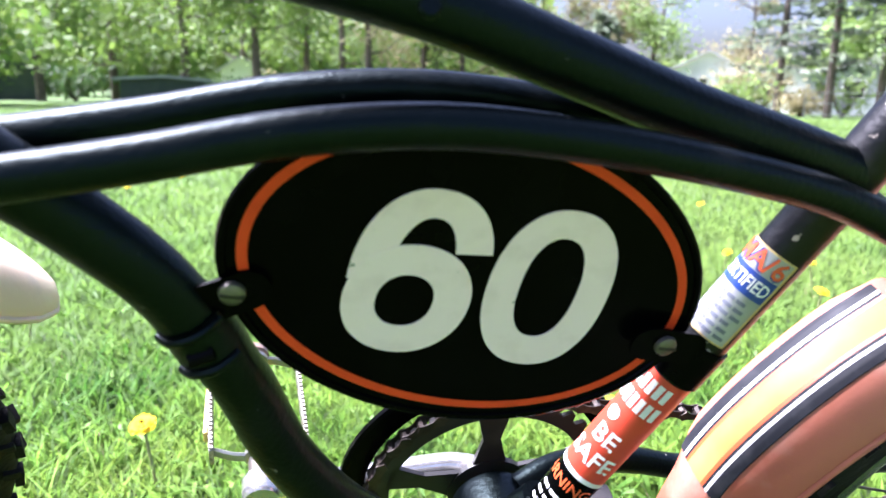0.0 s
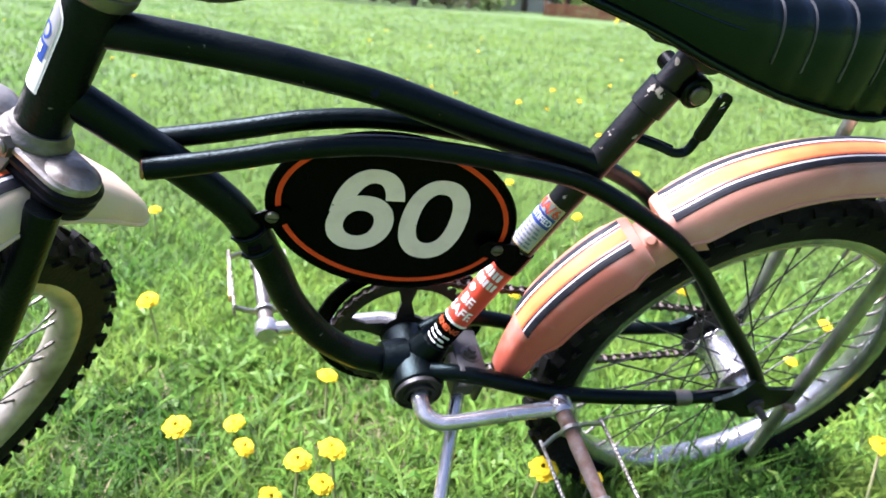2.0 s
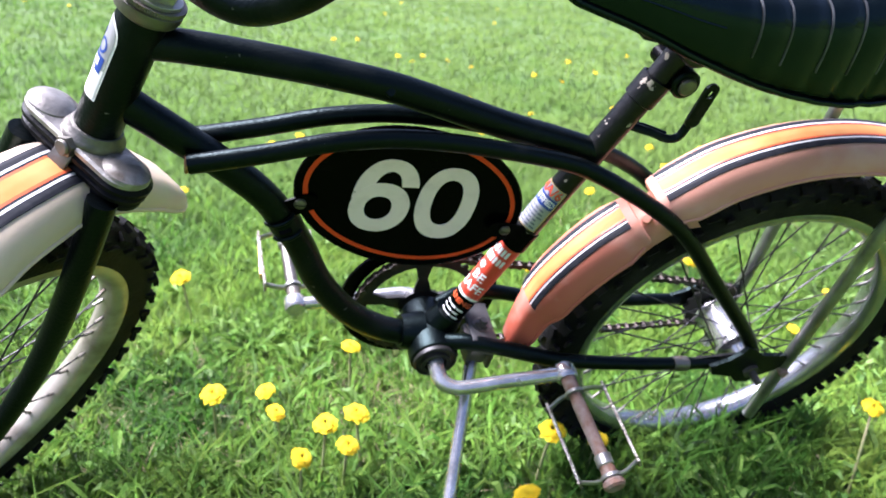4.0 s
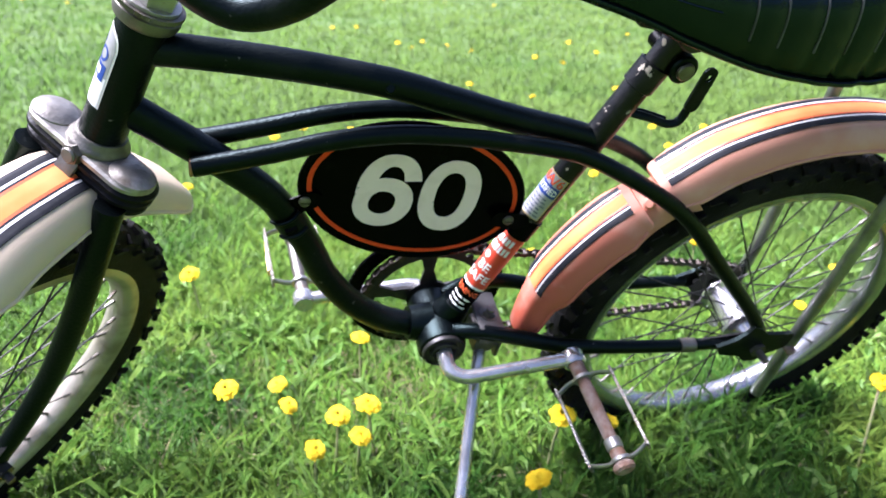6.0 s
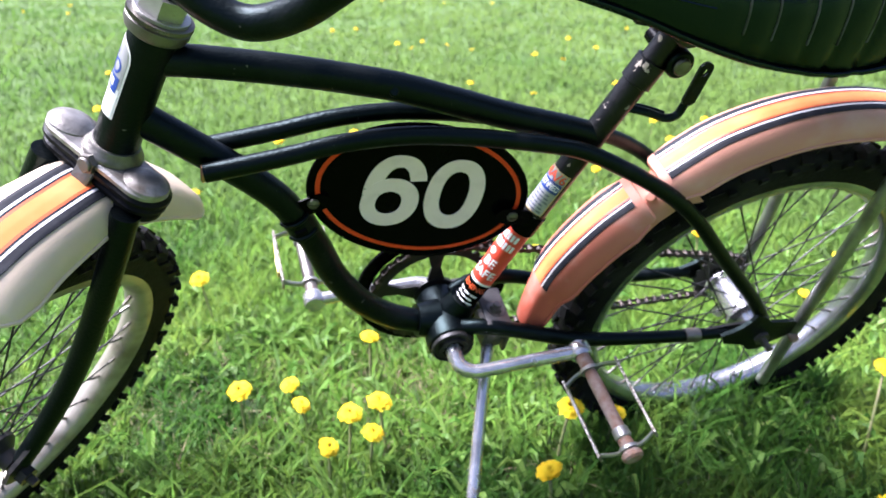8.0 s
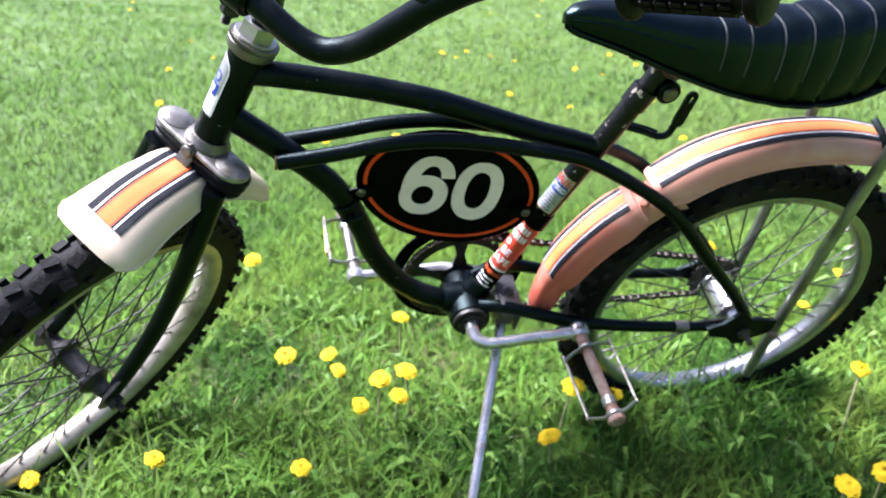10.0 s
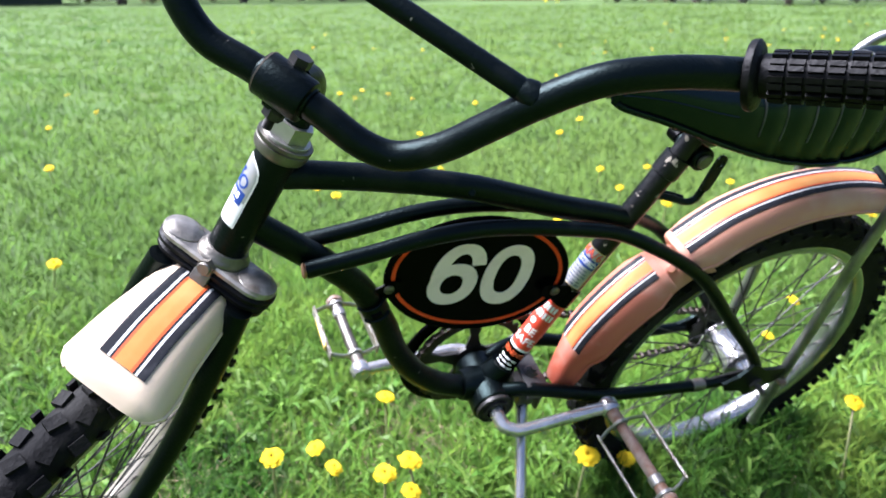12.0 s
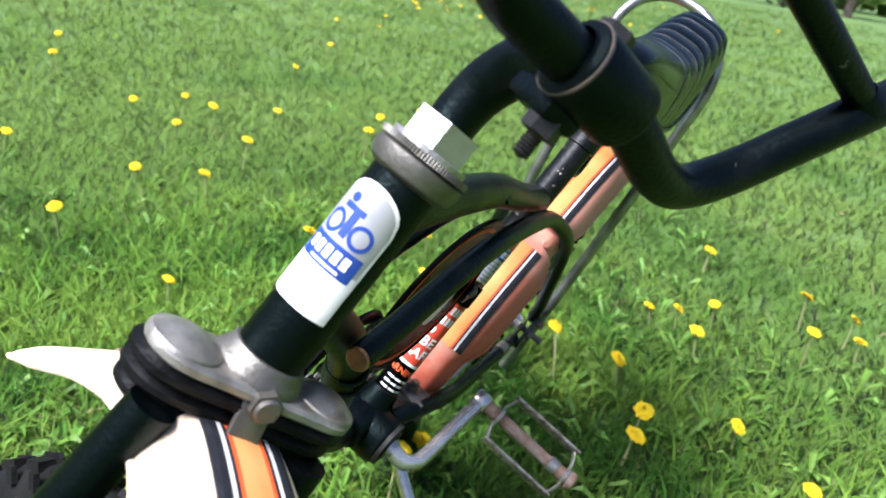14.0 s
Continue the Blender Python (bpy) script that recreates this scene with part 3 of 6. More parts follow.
crown = part("fork_crown", moved(join(crown_plate(-0.0285, 0.0084, 0.036, 0.0225, 0.000, pinch=0.36), crown_plate(-0.0375, 0.0084, 0.035, 0.0210, -0.001, pinch=0.36), crown_plate(-0.0198, 0.0084, 0.037, 0.0232, 0.001, pinch=0.36)), FORK), GRIP_RUBBER, bike, "stacked black fork crown plates")
cap = part("crown_cap", moved(join(crown_plate(-0.0112, 0.0066, 0.0375, 0.0205, 0.004, bevel=0.002, pinch=0.42),
                                   lathe([(0.0, 0.0006), (0.0085, 0.0002), (0.0125, -0.0010), (0.0150, -0.0026), (0.0176, -0.0036), (0.0186, -0.0052), (0.0186, -0.0085)], (0.004, 0.040, 0), (0, 0, 1), 28),
                                   lathe([(0.0, 0.0006), (0.0085, 0.0002), (0.0125, -0.0010), (0.0150, -0.0026), (0.0176, -0.0036), (0.0186, -0.0052), (0.0186, -0.0085)], (0.004, -0.040, 0), (0, 0, 1), 28)), FORK), CAP_METAL, bike, "tarnished domed fork crown cap")
part("fender_tongue", moved(box((0.004, 0.017, 0.030), Matrix.Translation((0.0230, -0.001, -0.0165)) @ pose(0, 0, 0, 0, -24, 0), 0.0015), FORK), DULL, cap)
part("crown_bolt", moved(join(prism(ellipse(0.0082, 0.0082, 6), 0.006, Matrix.Translation((0.0220, 0.0, -0.009)) @ pose(0, 0, 0, 0, 90, 0)), disc(0.0064, (0.0275, 0, -0.009), (1, 0, 0), 0.003, 18, 0.4)), FORK), DULL, cap, "worn steel crown bolt", crease=30)
part("lower_cup", moved(lathe([(0.0, -0.008), (0.0232, -0.008), (0.0240, -0.0055), (0.0238, -0.003), (0.0222, -0.0005), (0.0206, 0.0012), (0.0200, 0.0042), (0.0190, 0.0056), (0.0178, 0.0060), (0.0, 0.0060)], (0, 0, 0), (0, 0, 1), 40), FORK), DULL, bike, "dull headset cup")
upper = part("upper_cup", moved(lathe([(0.0, 0.108), (0.0185, 0.108), (0.0222, 0.1105), (0.0238, 0.115), (0.0238, 0.1195), (0.0218, 0.1210), (0.0, 0.1210)], (0, 0, 0), (0, 0, 1), 40), FORK), DULL, bike, "dull headset cup")
kn = []
for k in range(180):
    a = 2 * math.pi * k / 180
    r = 0.0243 if k % 2 else 0.0237
    kn.append((r * math.cos(a), r * math.sin(a)))
part("knurled_ring", moved(prism(kn, 0.0032, Matrix.Translation((0, 0, 0.1213))), FORK), DULL, upper, "knurled headset ring", smooth=False)
part("lock_nut", moved(join(prism(ellipse(0.0178, 0.0178, 6, 0.5), 0.0165, Matrix.Translation((0, 0, 0.1252))), disc(0.0205, (0, 0, 0.1244), (0, 0, 1), 0.003, 32)), FORK), SATIN, upper, "chrome hexagon lock nut", smooth=False)

# handlebar and stem
BAR = [(0.062, 0.0, 0.186), (0.061, 0.030, 0.186), (0.054, 0.066, 0.182), (0.048, 0.092, 0.188), (0.047, 0.115, 0.212), (0.051, 0.134, 0.245), (0.056, 0.152, 0.278), (0.056, 0.176, 0.313), (0.044, 0.203, 0.336), (0.026, 0.231, 0.353), (0.008, 0.257, 0.366)]
GRIP_IN, GRIP_OUT = Vector((0.008, 0.257, 0.366)), Vector((0.036, 0.329, 0.416))
half_bar = spline(BAR, 6) + [GRIP_IN.lerp(GRIP_OUT, 0.96)]
BAR_FAR = [(0.062, 0.0, 0.186), (0.066, -0.030, 0.185), (0.070, -0.060, 0.184), (0.073, -0.085, 0.195), (0.073, -0.107, 0.214), (0.072, -0.129, 0.243), (0.070, -0.150, 0.277), (0.067, -0.176, 0.312), (0.055, -0.203, 0.336), (0.037, -0.231, 0.353), (0.016, -0.257, 0.366)]
FAR_IN, FAR_OUT = Vector((0.016, -0.257, 0.366)), Vector((0.044, -0.329, 0.416))
far_bar = spline(BAR_FAR, 6) + [FAR_IN.lerp(FAR_OUT, 0.96)]
full_bar = far_bar[:0:-1] + half_bar
bar = part("handlebar", moved(tube(full_bar, 0.0111, 18), FORK), PAINT, bike)
part("cross_brace", moved(tube([(0.0705, -0.146, 0.2705), (0.064, 0.0, 0.277), (0.057, 0.146, 0.281)], 0.0080, 14), FORK), PAINT, bar)
for sg in (-1, 1):
    part("weld", moved(lathe([(0.0105, -0.003), (0.0105, 0.003), (0.0085, 0.009)], (0.057 if sg > 0 else 0.0705, 0.1475 * sg, 0.281 if sg > 0 else 0.2705), (0, -sg, 0.02), 16), FORK), PAINT, bar)
sleeve = [(0.0118, -0.0215), (0.0125, -0.0200), (0.0160, -0.0192), (0.0169, -0.017), (0.0169, 0.017), (0.0160, 0.0192), (0.0125, 0.0200), (0.0118, 0.0215)]
stem = part("stem", moved(join(tube(spline([(0, 0, 0.134), (0, 0, 0.152), (0.005, 0, 0.168), (0.020, 0, 0.183), (0.048, 0, 0.187)], 6), (0.0118, 0.0125, 0.0135, 0.0145), 20),
                               lathe(sleeve, (0.064, 0.002, 0.1870), (0, 1, 0), 32),
                               box((0.034, 0.021, 0.014), Matrix.Translation((0.0465, 0, 0.1715)) @ pose(0, 0, 0, 0, 6, 0), 0.004)), FORK), PAINT, bike)
part("worn_edge", moved(lathe([(0.0160, -0.0008), (0.01703, -0.0006), (0.01703, 0.0006), (0.0160, 0.0008)], (0.064, -0.0154, 0.1870), (0, 1, 0), 32), FORK), WORN_EDGE, stem, "dusty worn edge of the clamp sleeve")
thread = [(0.0, -0.004)]
for k in range(7):
    thread += [(0.0042, 0.0016 * k), (0.0034, 0.0016 * k + 0.0008)]
bolt_m = Matrix.Translation((0.0545, 0.000, 0.158))
nut = part("stem_nut", moved(prism(ellipse(0.0085, 0.0085, 6), 0.008, bolt_m), FORK), SPROCKET_M, stem, "black hexagon clamp nut", smooth=False)
part("stem_bolt", moved(lathe(thread + [(0, 0.012)], (0, 0, 0), (0, 0, -1), 14), FORK @ bolt_m), SPROCKET_M, nut, "threaded end of the clamp bolt", smooth=False)
part("bolt_head", moved(prism(ellipse(0.0085, 0.0085, 6), 0.007, Matrix.Translation((0.0545, 0.000, 0.203))), FORK), SPROCKET_M, stem, smooth=False)


def grip(a, b):
    d = (b - a).normalized()
    ln = (b - a).length
    body = part("grip", moved(join(lathe([(0.0112, -0.004), (0.0225, -0.004), (0.0235, -0.002), (0.0235, 0.001), (0.0215, 0.003), (0.0145, 0.005), (0.0145, ln - 0.012), (0.0155, ln - 0.009), (0.0205, ln - 0.006), (0.0215, ln - 0.002), (0.0205, ln + 0.002), (0.0165, ln + 0.004), (0.0, ln + 0.005)], a, d, 32)), FORK), GRIP_RUBBER, bike, "waffled black rubber handlebar grip")
    u = d.orthogonal().normalized()
    v = d.cross(u)
    pads = []
    rows, cols = 6, 9
    for i in range(rows):
        for j in range(cols):
            ang = 2 * math.pi * (j + 0.5) / cols
            out = u * math.cos(ang) + v * math.sin(ang)
            tan = d.cross(out)
            for k in range(2):
                h = 0.0095 + (ln - 0.024) * (i + 0.5) / rows
                ctr = a + d * h + out * 0.0152 + tan * ((k - 0.5) * 0.0048)
                mm = Matrix((tan, d, out)).transposed().to_4x4()
                pads.append(box((0.0034, (ln - 0.024) / rows * 0.80, 0.0034), Matrix.Translation(ctr) @ mm))
    part("grip_ribs", moved(join(*pads), FORK), GRIP_RUBBER, body, smooth=False)


grip(GRIP_IN, GRIP_OUT)
grip(FAR_IN, FAR_OUT)


# fenders
ARCH = ((0.0, 0.0), (0.45, -0.03), (0.62, -0.10), (0.80, -0.30), (0.93, -0.58), (1.0, -0.85), (1.0, -1.0))


def arch(s):
    """Height of a fender's section across its half width, as a share of its depth."""
    s = abs(s)
    for (a, ha), (b, hb) in zip(ARCH, ARCH[1:]):
        if s <= b and b > a:
            return ha + (hb - ha) * (s - a) / (b - a)
    return -1.0


def fender_geo(path, widths, drop, lo=-1.0, hi=1.0, lift=0.0, thick=0.0022, skirt=True, cross=9):
    """A fender swept along path (points with an outward normal and the side axis): widths are its half widths, drop the depth of its sides."""
    secs = []
    for (p, nrm, side), w, dr in zip(path, widths, drop):
        row = []
        if skirt:
            prof = [(-a, h) for a, h in ARCH[::-1]] + list(ARCH[1:])
            for s, h in prof:
                row.append(p + side * (s * w) + nrm * (h * dr))
            for s, h in prof[::-1]:
                row.append(p + side * (s * (w - thick)) + nrm * (h * dr - (thick if abs(s) < 0.95 else 0)))
        else:
            for k in range(cross):
                s = max(-0.9, min(0.9, (lo + (hi - lo) * k / (cross - 1)) / w))
                row.append(p + side * (s * w) + nrm * (arch(s) * dr + lift))
            for k in range(cross)[::-1]:
                row.append(row[k] - nrm * 0.0009)
        secs.append(row)
    n = len(secs[0])
    verts = [v for r in secs for v in r]
    faces = []
    for a in range(len(secs) - 1):
        faces += [(a * n + i, a * n + (i + 1) % n, (a + 1) * n + (i + 1) % n, (a + 1) * n + i) for i in range(n)]
    h = n // 2
    for base in (0, (len(secs) - 1) * n):
        faces += [(base + i, base + i + 1, base + n - 2 - i, base + n - 1 - i) for i in range(h - 1)]
    return verts, faces


STRIPES = ((0.0, 0.0086, S_ORANGE, "faded orange stripe"), (0.0086, 0.0112, S_RED, "red orange line"), (0.0112, 0.0134, S_BLACK, "thin black line"), (0.0134, 0.0160, S_WHITE, "thin white line"), (0.0160, 0.0240, S_BLACK, "black stripe"))


def striped(fender, path, widths, drop, k=1.0):
    """Stripes laid just over the crown of a fender."""
    for a, b, mat, label in STRIPES:
        for sg in ((1,) if a == 0 else (-1, 1)):
            lo, hi = (-b, b) if a == 0 else sorted((a * sg, b * sg))
            part("stripe", fender_geo(path, widths, drop, lo * k, hi * k, 0.0011, skirt=False), mat, fender, label)


def bead(name, fender, path, widths, drop, mat, r=0.0020):
    """A rolled lower edge along each side of a fender."""
    for sg in (-1, 1):
        part(name, tube([p + side * (sg * (w + 0.0004)) - nrm * dr for (p, nrm, side), w, dr in zip(path, widths, drop)], r, 8), mat, fender)


def blunt_end(fender, station, w, dr, ahead, mat, label):
    """A closed, rounded nose on a fender's end, with a rolled lip round it."""
    p, nrm, side = station
    t = side.cross(nrm).normalized() * ahead
    prof = [(-a, h) for a, h in ARCH[::-1]] + list(ARCH[1:])
    rings = []
    for k, (out, shrink) in enumerate(((0.0, 1.01), (0.004, 1.0), (0.0075, 0.93), (0.009, 0.80))):
        rings.append([p + t * out + side * (x * w * shrink) + nrm * ((h - 0.03 * k) * dr * (1.0 if h < -0.9 else shrink)) for x, h in prof])
    n = len(prof)
    faces = [(a * n + i, a * n + i + 1, (a + 1) * n + i + 1, (a + 1) * n + i) for a in range(3) for i in range(n - 1)]
    part("fender_nose", ([v for r in rings for v in r], faces + [tuple(range(3 * n, 4 * n))]), mat, fender, label)


def arc_path(points, centre, n, side, m=Matrix(), shift=(0.0, 0.0)):
    pts = spline(points, n)
    for i, p in enumerate(pts):
        p.y += shift[0] + (shift[1] - shift[0]) * i / (len(pts) - 1)
    c = Vector(centre)
    sd = Vector(side)
    out = []
    for i, p in enumerate(pts):
        t = (pts[min(i + 1, len(pts) - 1)] - pts[max(i - 1, 0)]).normalized()
        nr = t.cross(sd).normalized()
        if nr.dot(p - c) < 0:
            nr = -nr
        out.append((m @ p, m.to_3x3() @ nr, m.to_3x3() @ sd))
    return out


def ramp(stops, n):
    """n values along evenly spaced (position, value) stops."""
    out = []
    for i in range(n):
        t = i / (n - 1)
        for (a, va), (b, vb) in zip(stops, stops[1:]):
            if a <= t <= b:
                out.append(va + (vb - va) * (t - a) / (b - a))
                break
    return out


def polar(c, r, deg):
    return Vector((c.x + r * math.cos(radians(deg)), 0, c.z + r * math.sin(radians(deg))))


rear_front = [polar(AXLE, r, a) for a, r in ((171.5, 0.318), (163, 0.320), (156, 0.322), (149, 0.321), (141.5, 0.319), (134.5, 0.316))]
p1 = arc_path(rear_front, AXLE, 6, (0, 1, 0), shift=(-0.013, -0.011))
n1 = len(p1)
w1, d1 = ramp([(0, 0.018), (0.05, 0.022), (0.24, 0.026), (0.33, 0.034), (0.40, 0.037), (0.9, 0.0385), (1, 0.033)], n1), ramp([(0, 0.018), (0.1, 0.022), (0.3, 0.025), (0.9, 0.027), (1, 0.024)], n1)
fender = part("rear_fender", fender_geo(p1, w1, d1), PLASTIC_R, bike, "sun-faded orange plastic rear fender")
bead("rolled_edge", fender, p1, w1, d1, PLASTIC_R)
blunt_end(fender, p1[-1], w1[-1], d1[-1], 1, PLASTIC_R, "blunt pinkish end of the front fender piece")
s0, s1 = int(n1 * 0.32), n1
striped(fender, p1[s0:s1], w1[s0:s1], d1[s0:s1], 0.86)
rear_back = [polar(AXLE, r, a) for a, r in ((126.5, 0.320), (115, 0.322), (102, 0.319), (89, 0.316), (77, 0.315), (65, 0.317), (56, 0.322), (50, 0.327))]
p2 = arc_path(rear_back, AXLE, 7, (0, 1, 0), shift=(-0.010, 0.003))
n2 = len(p2)
w2, d2 = ramp([(0, 0.032), (0.04, 0.037), (0.55, 0.038), (0.75, 0.035), (0.88, 0.027), (0.96, 0.016), (1, 0.007)], n2), ramp([(0, 0.025), (0.05, 0.028), (0.5, 0.027), (0.8, 0.021), (1, 0.006)], n2)
part("fender_tail", fender_geo(p2, w2, d2), PLASTIC_R, fender, "pale sun-faded fender tail")
bead("rolled_edge", fender, p2, w2, d2, PLASTIC_R)
blunt_end(fender, p2[0], w2[0], d2[0], -1, PLASTIC_R, "blunt raised nose of the fender tail")
k0, k1 = 0, int(n2 * 0.86)
striped(fender, p2[k0:k1], w2[k0:k1], d2[k0:k1], 0.86)
p3 = arc_path([polar(AXLE, r, a) for a, r in ((138, 0.306), (131, 0.304), (124, 0.306))], AXLE, 4, (0, 1, 0), shift=(-0.011, -0.010))
part("fender_neck", fender_geo(p3, [0.033, 0.030, 0.028, 0.027, 0.027, 0.027, 0.029, 0.032, 0.037], [0.026] * 9), PLASTIC_R, fender, "red orange plastic fender neck")
part("neck_stud", disc(0.006, polar(AXLE, 0.306, 131) + Vector((0, -0.024, -0.004)), (-0.4, -0.45, 0.6), 0.005, 18, 0.4), PLASTIC_R, fender)

FC = Vector((FWC.x, 0, FWC.z))
ffp = [Vector((x, y, z)) for x, y, z in ((0.1415, 0.011, -0.076), (0.134, 0.0105, -0.064), (0.117, 0.009, -0.0515), (0.090, 0.006, -0.039), (0.055, 0.003, -0.030), (0.018, 0.0, -0.0265),
                                         (-0.030, 0.0, -0.036), (-0.075, -0.002, -0.058), (-0.115, -0.006, -0.085), (-0.150, -0.012, -0.111), (-0.180, -0.019, -0.137))]
pf = arc_path(ffp, FC, 6, (0, 1, 0), FORK)
nf = len(pf)
wf, df = ramp([(0, 0.036), (0.025, 0.043), (0.08, 0.047), (0.2, 0.047), (0.3, 0.044), (0.45, 0.040), (0.7, 0.040), (0.9, 0.037), (0.97, 0.030), (1, 0.018)], nf), ramp([(0, 0.007), (0.06, 0.014), (0.2, 0.024), (0.4, 0.026), (0.65, 0.0245), (0.85, 0.019), (0.95, 0.012), (1, 0.006)], nf)
ff = part("front_fender", fender_geo(pf, wf, df), PLASTIC_F, bike, "cream white plastic front fender with stripes")
bead("rolled_edge", ff, pf, wf, df, PLASTIC_F)
k0, k1 = int(nf * 0.17), int(nf * 0.58)
striped(ff, pf[k0:k1], wf[k0:k1], df[k0:k1], 0.90)

# saddle
SAD = ((0.064, 0.7282, 0.7188, 0.0054), (0.0733, 0.7346, 0.7136, 0.012), (0.0907, 0.7375, 0.7083, 0.0174), (0.1164, 0.7364, 0.7001, 0.0222), (0.1473, 0.7319, 0.6886, 0.027),
       (0.1832, 0.7267, 0.674, 0.0324), (0.2449, 0.7211, 0.6521, 0.039), (0.2963, 0.721, 0.6391, 0.042), (0.3333, 0.7249, 0.633, 0.0432), (0.3693, 0.7308, 0.6326, 0.0438),
       (0.4115, 0.7362, 0.6391, 0.0432), (0.4546, 0.7366, 0.6583, 0.0408), (0.4865, 0.7307, 0.6769, 0.0348), (0.5122, 0.7186, 0.6916, 0.0252), (0.5256, 0.7065, 0.6972, 0.0156))
sad = spline([(x, z, 0) for x, z, _, _ in SAD], 8)
low = spline([(x, z, 0) for x, _, z, _ in SAD], 8)
wid = spline([(x, w, 0) for x, _, _, w in SAD], 8)
RIBS = [0.227 + 0.0335 * k for k in range(10)]


def puff(x):
    """Swell of the pleats between the welts."""
    if x < RIBS[0] - 0.02 or x > RIBS[-1]:
        return 0.0
    t = (x - RIBS[0]) / 0.0335
    return abs(math.sin(math.pi * t)) ** 0.6 - 0.6


SEAT_SIDE, SEAT_YAW = -0.0025, 0.020


def saddle_section(i, grow=0.0):
    x, zt, zb, w = sad[i].x, sad[i].y, low[i].y, wid[i].y
    g = 0.0040 * puff(x) + grow
    h = zt - zb
    row = []
    for k in range(25):
        a = math.pi * k / 24
        c, s = math.cos(a), math.sin(a)
        px = math.copysign(abs(c) ** 0.62, c) * (w + g)
        pz = zb + (abs(s) ** 0.55) * (h + g)
        px -= math.copysign(g * (1 - min(1.0, abs(s) * 2.2)), c)
        row.append(Vector((x, -px, pz)))
    row += [Vector((x, w * 0.9, zb - 0.004)), Vector((x, w * 0.4, zb + h * 0.1)), Vector((x, -w * 0.4, zb + h * 0.1)), Vector((x, -w * 0.9, zb - 0.004))]
    return [v + Vector((0, SEAT_SIDE + SEAT_YAW * (x - 0.3), 0)) for v in row]


secs = [saddle_section(i) for i in range(len(sad))]
n = len(secs[0])
vs = [v for s in secs for v in s]
fs = [(a * n + i, a * n + (i + 1) % n, (a + 1) * n + (i + 1) % n, (a + 1) * n + i) for a in range(len(secs) - 1) for i in range(n)]
fs += [tuple(range(n))[::-1], tuple(range((len(secs) - 1) * n, len(secs) * n))]
saddle = part("banana_seat", (vs, fs), VINYL, bike, "black pleated vinyl banana seat with pale welts", crease=60)
for x in RIBS[:-1]:
    i = min(range(len(sad)), key=lambda q: abs(sad[q].x - x))
    part("welt", tube(saddle_section(i, 0.0002)[1:24], 0.0012, 6), PIPING, saddle)
edge = [saddle_section(i)[0] + Vector((0, -0.001, 0.001)) for i in range(4, len(sad) - 3, 2)]
part("edge_trim", tube(edge, 0.0026, 8), VINYL, saddle)
edge2 = [saddle_section(i)[3] + Vector((0, -0.0005, 0)) for i in range(6, 44, 2)]
part("seam", tube(edge2, 0.0012, 6), VINYL, saddle)
part("seat_pan", box((0.22, 0.04, 0.008), Matrix.Translation((0.245, SEAT_SIDE, 0.664)) @ pose(0, 0, 0, 0, 12, 0), 0.003), SPROCKET_M, saddle, "dark steel pan under the seat")

# seat post, clamp and reflector bracket
post = part("seat_post", tube([SEAT_TOP - SEAT_AX * 0.03, SEAT_TOP + SEAT_AX * 0.055], 0.0115, 18), PAINT_WORN, bike)
part("collar", lathe([(0.0130, -0.022), (0.0152, -0.021), (0.0152, 0.003), (0.0130, 0.004)], SEAT_TOP, SEAT_AX, 24), PAINT_WORN, post)
part("binder_lug", disc(0.0135, (0.198, -0.016, 0.636), (0, 1, 0), 0.038, 24, 0.12), PAINT, post)
part("binder_bolt", disc(0.0085, (0.198, -0.020, 0.636), (0, 1, 0), 0.005, 18, 0.3), DULL, post)
part("binder_knob", disc(0.0085, (0.198, 0.025, 0.636), (0, 1, 0), 0.020, 18, 0.3), BLACK, post, "black binder bolt head")
part("clamp_knob", disc(0.0080, (0.192, 0.034, 0.677), (0, 1, 0), 0.018, 18, 0.3), BLACK, saddle, "black seat clamp nut")
part("seat_clamp", join(disc(0.019, (0.197, -0.022, 0.675), (0, 1, 0), 0.044, 24, 0.1), tube([(0.197, -0.034, 0.675), (0.197, 0.034, 0.675)], 0.006, 12), box((0.05, 0.03, 0.012), Matrix.Translation((0.205, 0, 0.690)) @ pose(0, 0, 0, 0, 10, 0), 0.003)), SPROCKET_M, saddle, "worn steel seat clamp")
bracket = part("reflector_bracket", join(tube(spline([(0.164, -0.005, 0.588), (0.186, -0.006, 0.581), (0.206, -0.006, 0.573), (0.218, -0.006, 0.575), (0.223, -0.006, 0.588)], 5), 0.0042, 10, flat=0.5),
                                         tube(spline([(0.168, 0.011, 0.581), (0.191, 0.009, 0.575), (0.211, 0.005, 0.569)], 4), 0.004, 10, flat=0.5)), PAINT, bike, "black steel reflector bracket with two holes")
bm_ = Matrix.Translation((0.2285, -0.0055, 0.609)) @ pose(0, 0, 0, 0, 12, 0) @ pose(0, 0, 0, 90, 0, 0)
part("bracket_tab", join(band([(x, y) for y, x in stadium(0.0165, 0.0072, 10)], [(0.0042 * math.cos(radians(90 - 360 * (k + 0.5) / 22)) * 1.0, 0.0042 * math.sin(radians(90 - 360 * (k + 0.5) / 22)) + 0.013) for k in range(22)], 0.003, bm_)), PAINT, bracket, smooth=False)

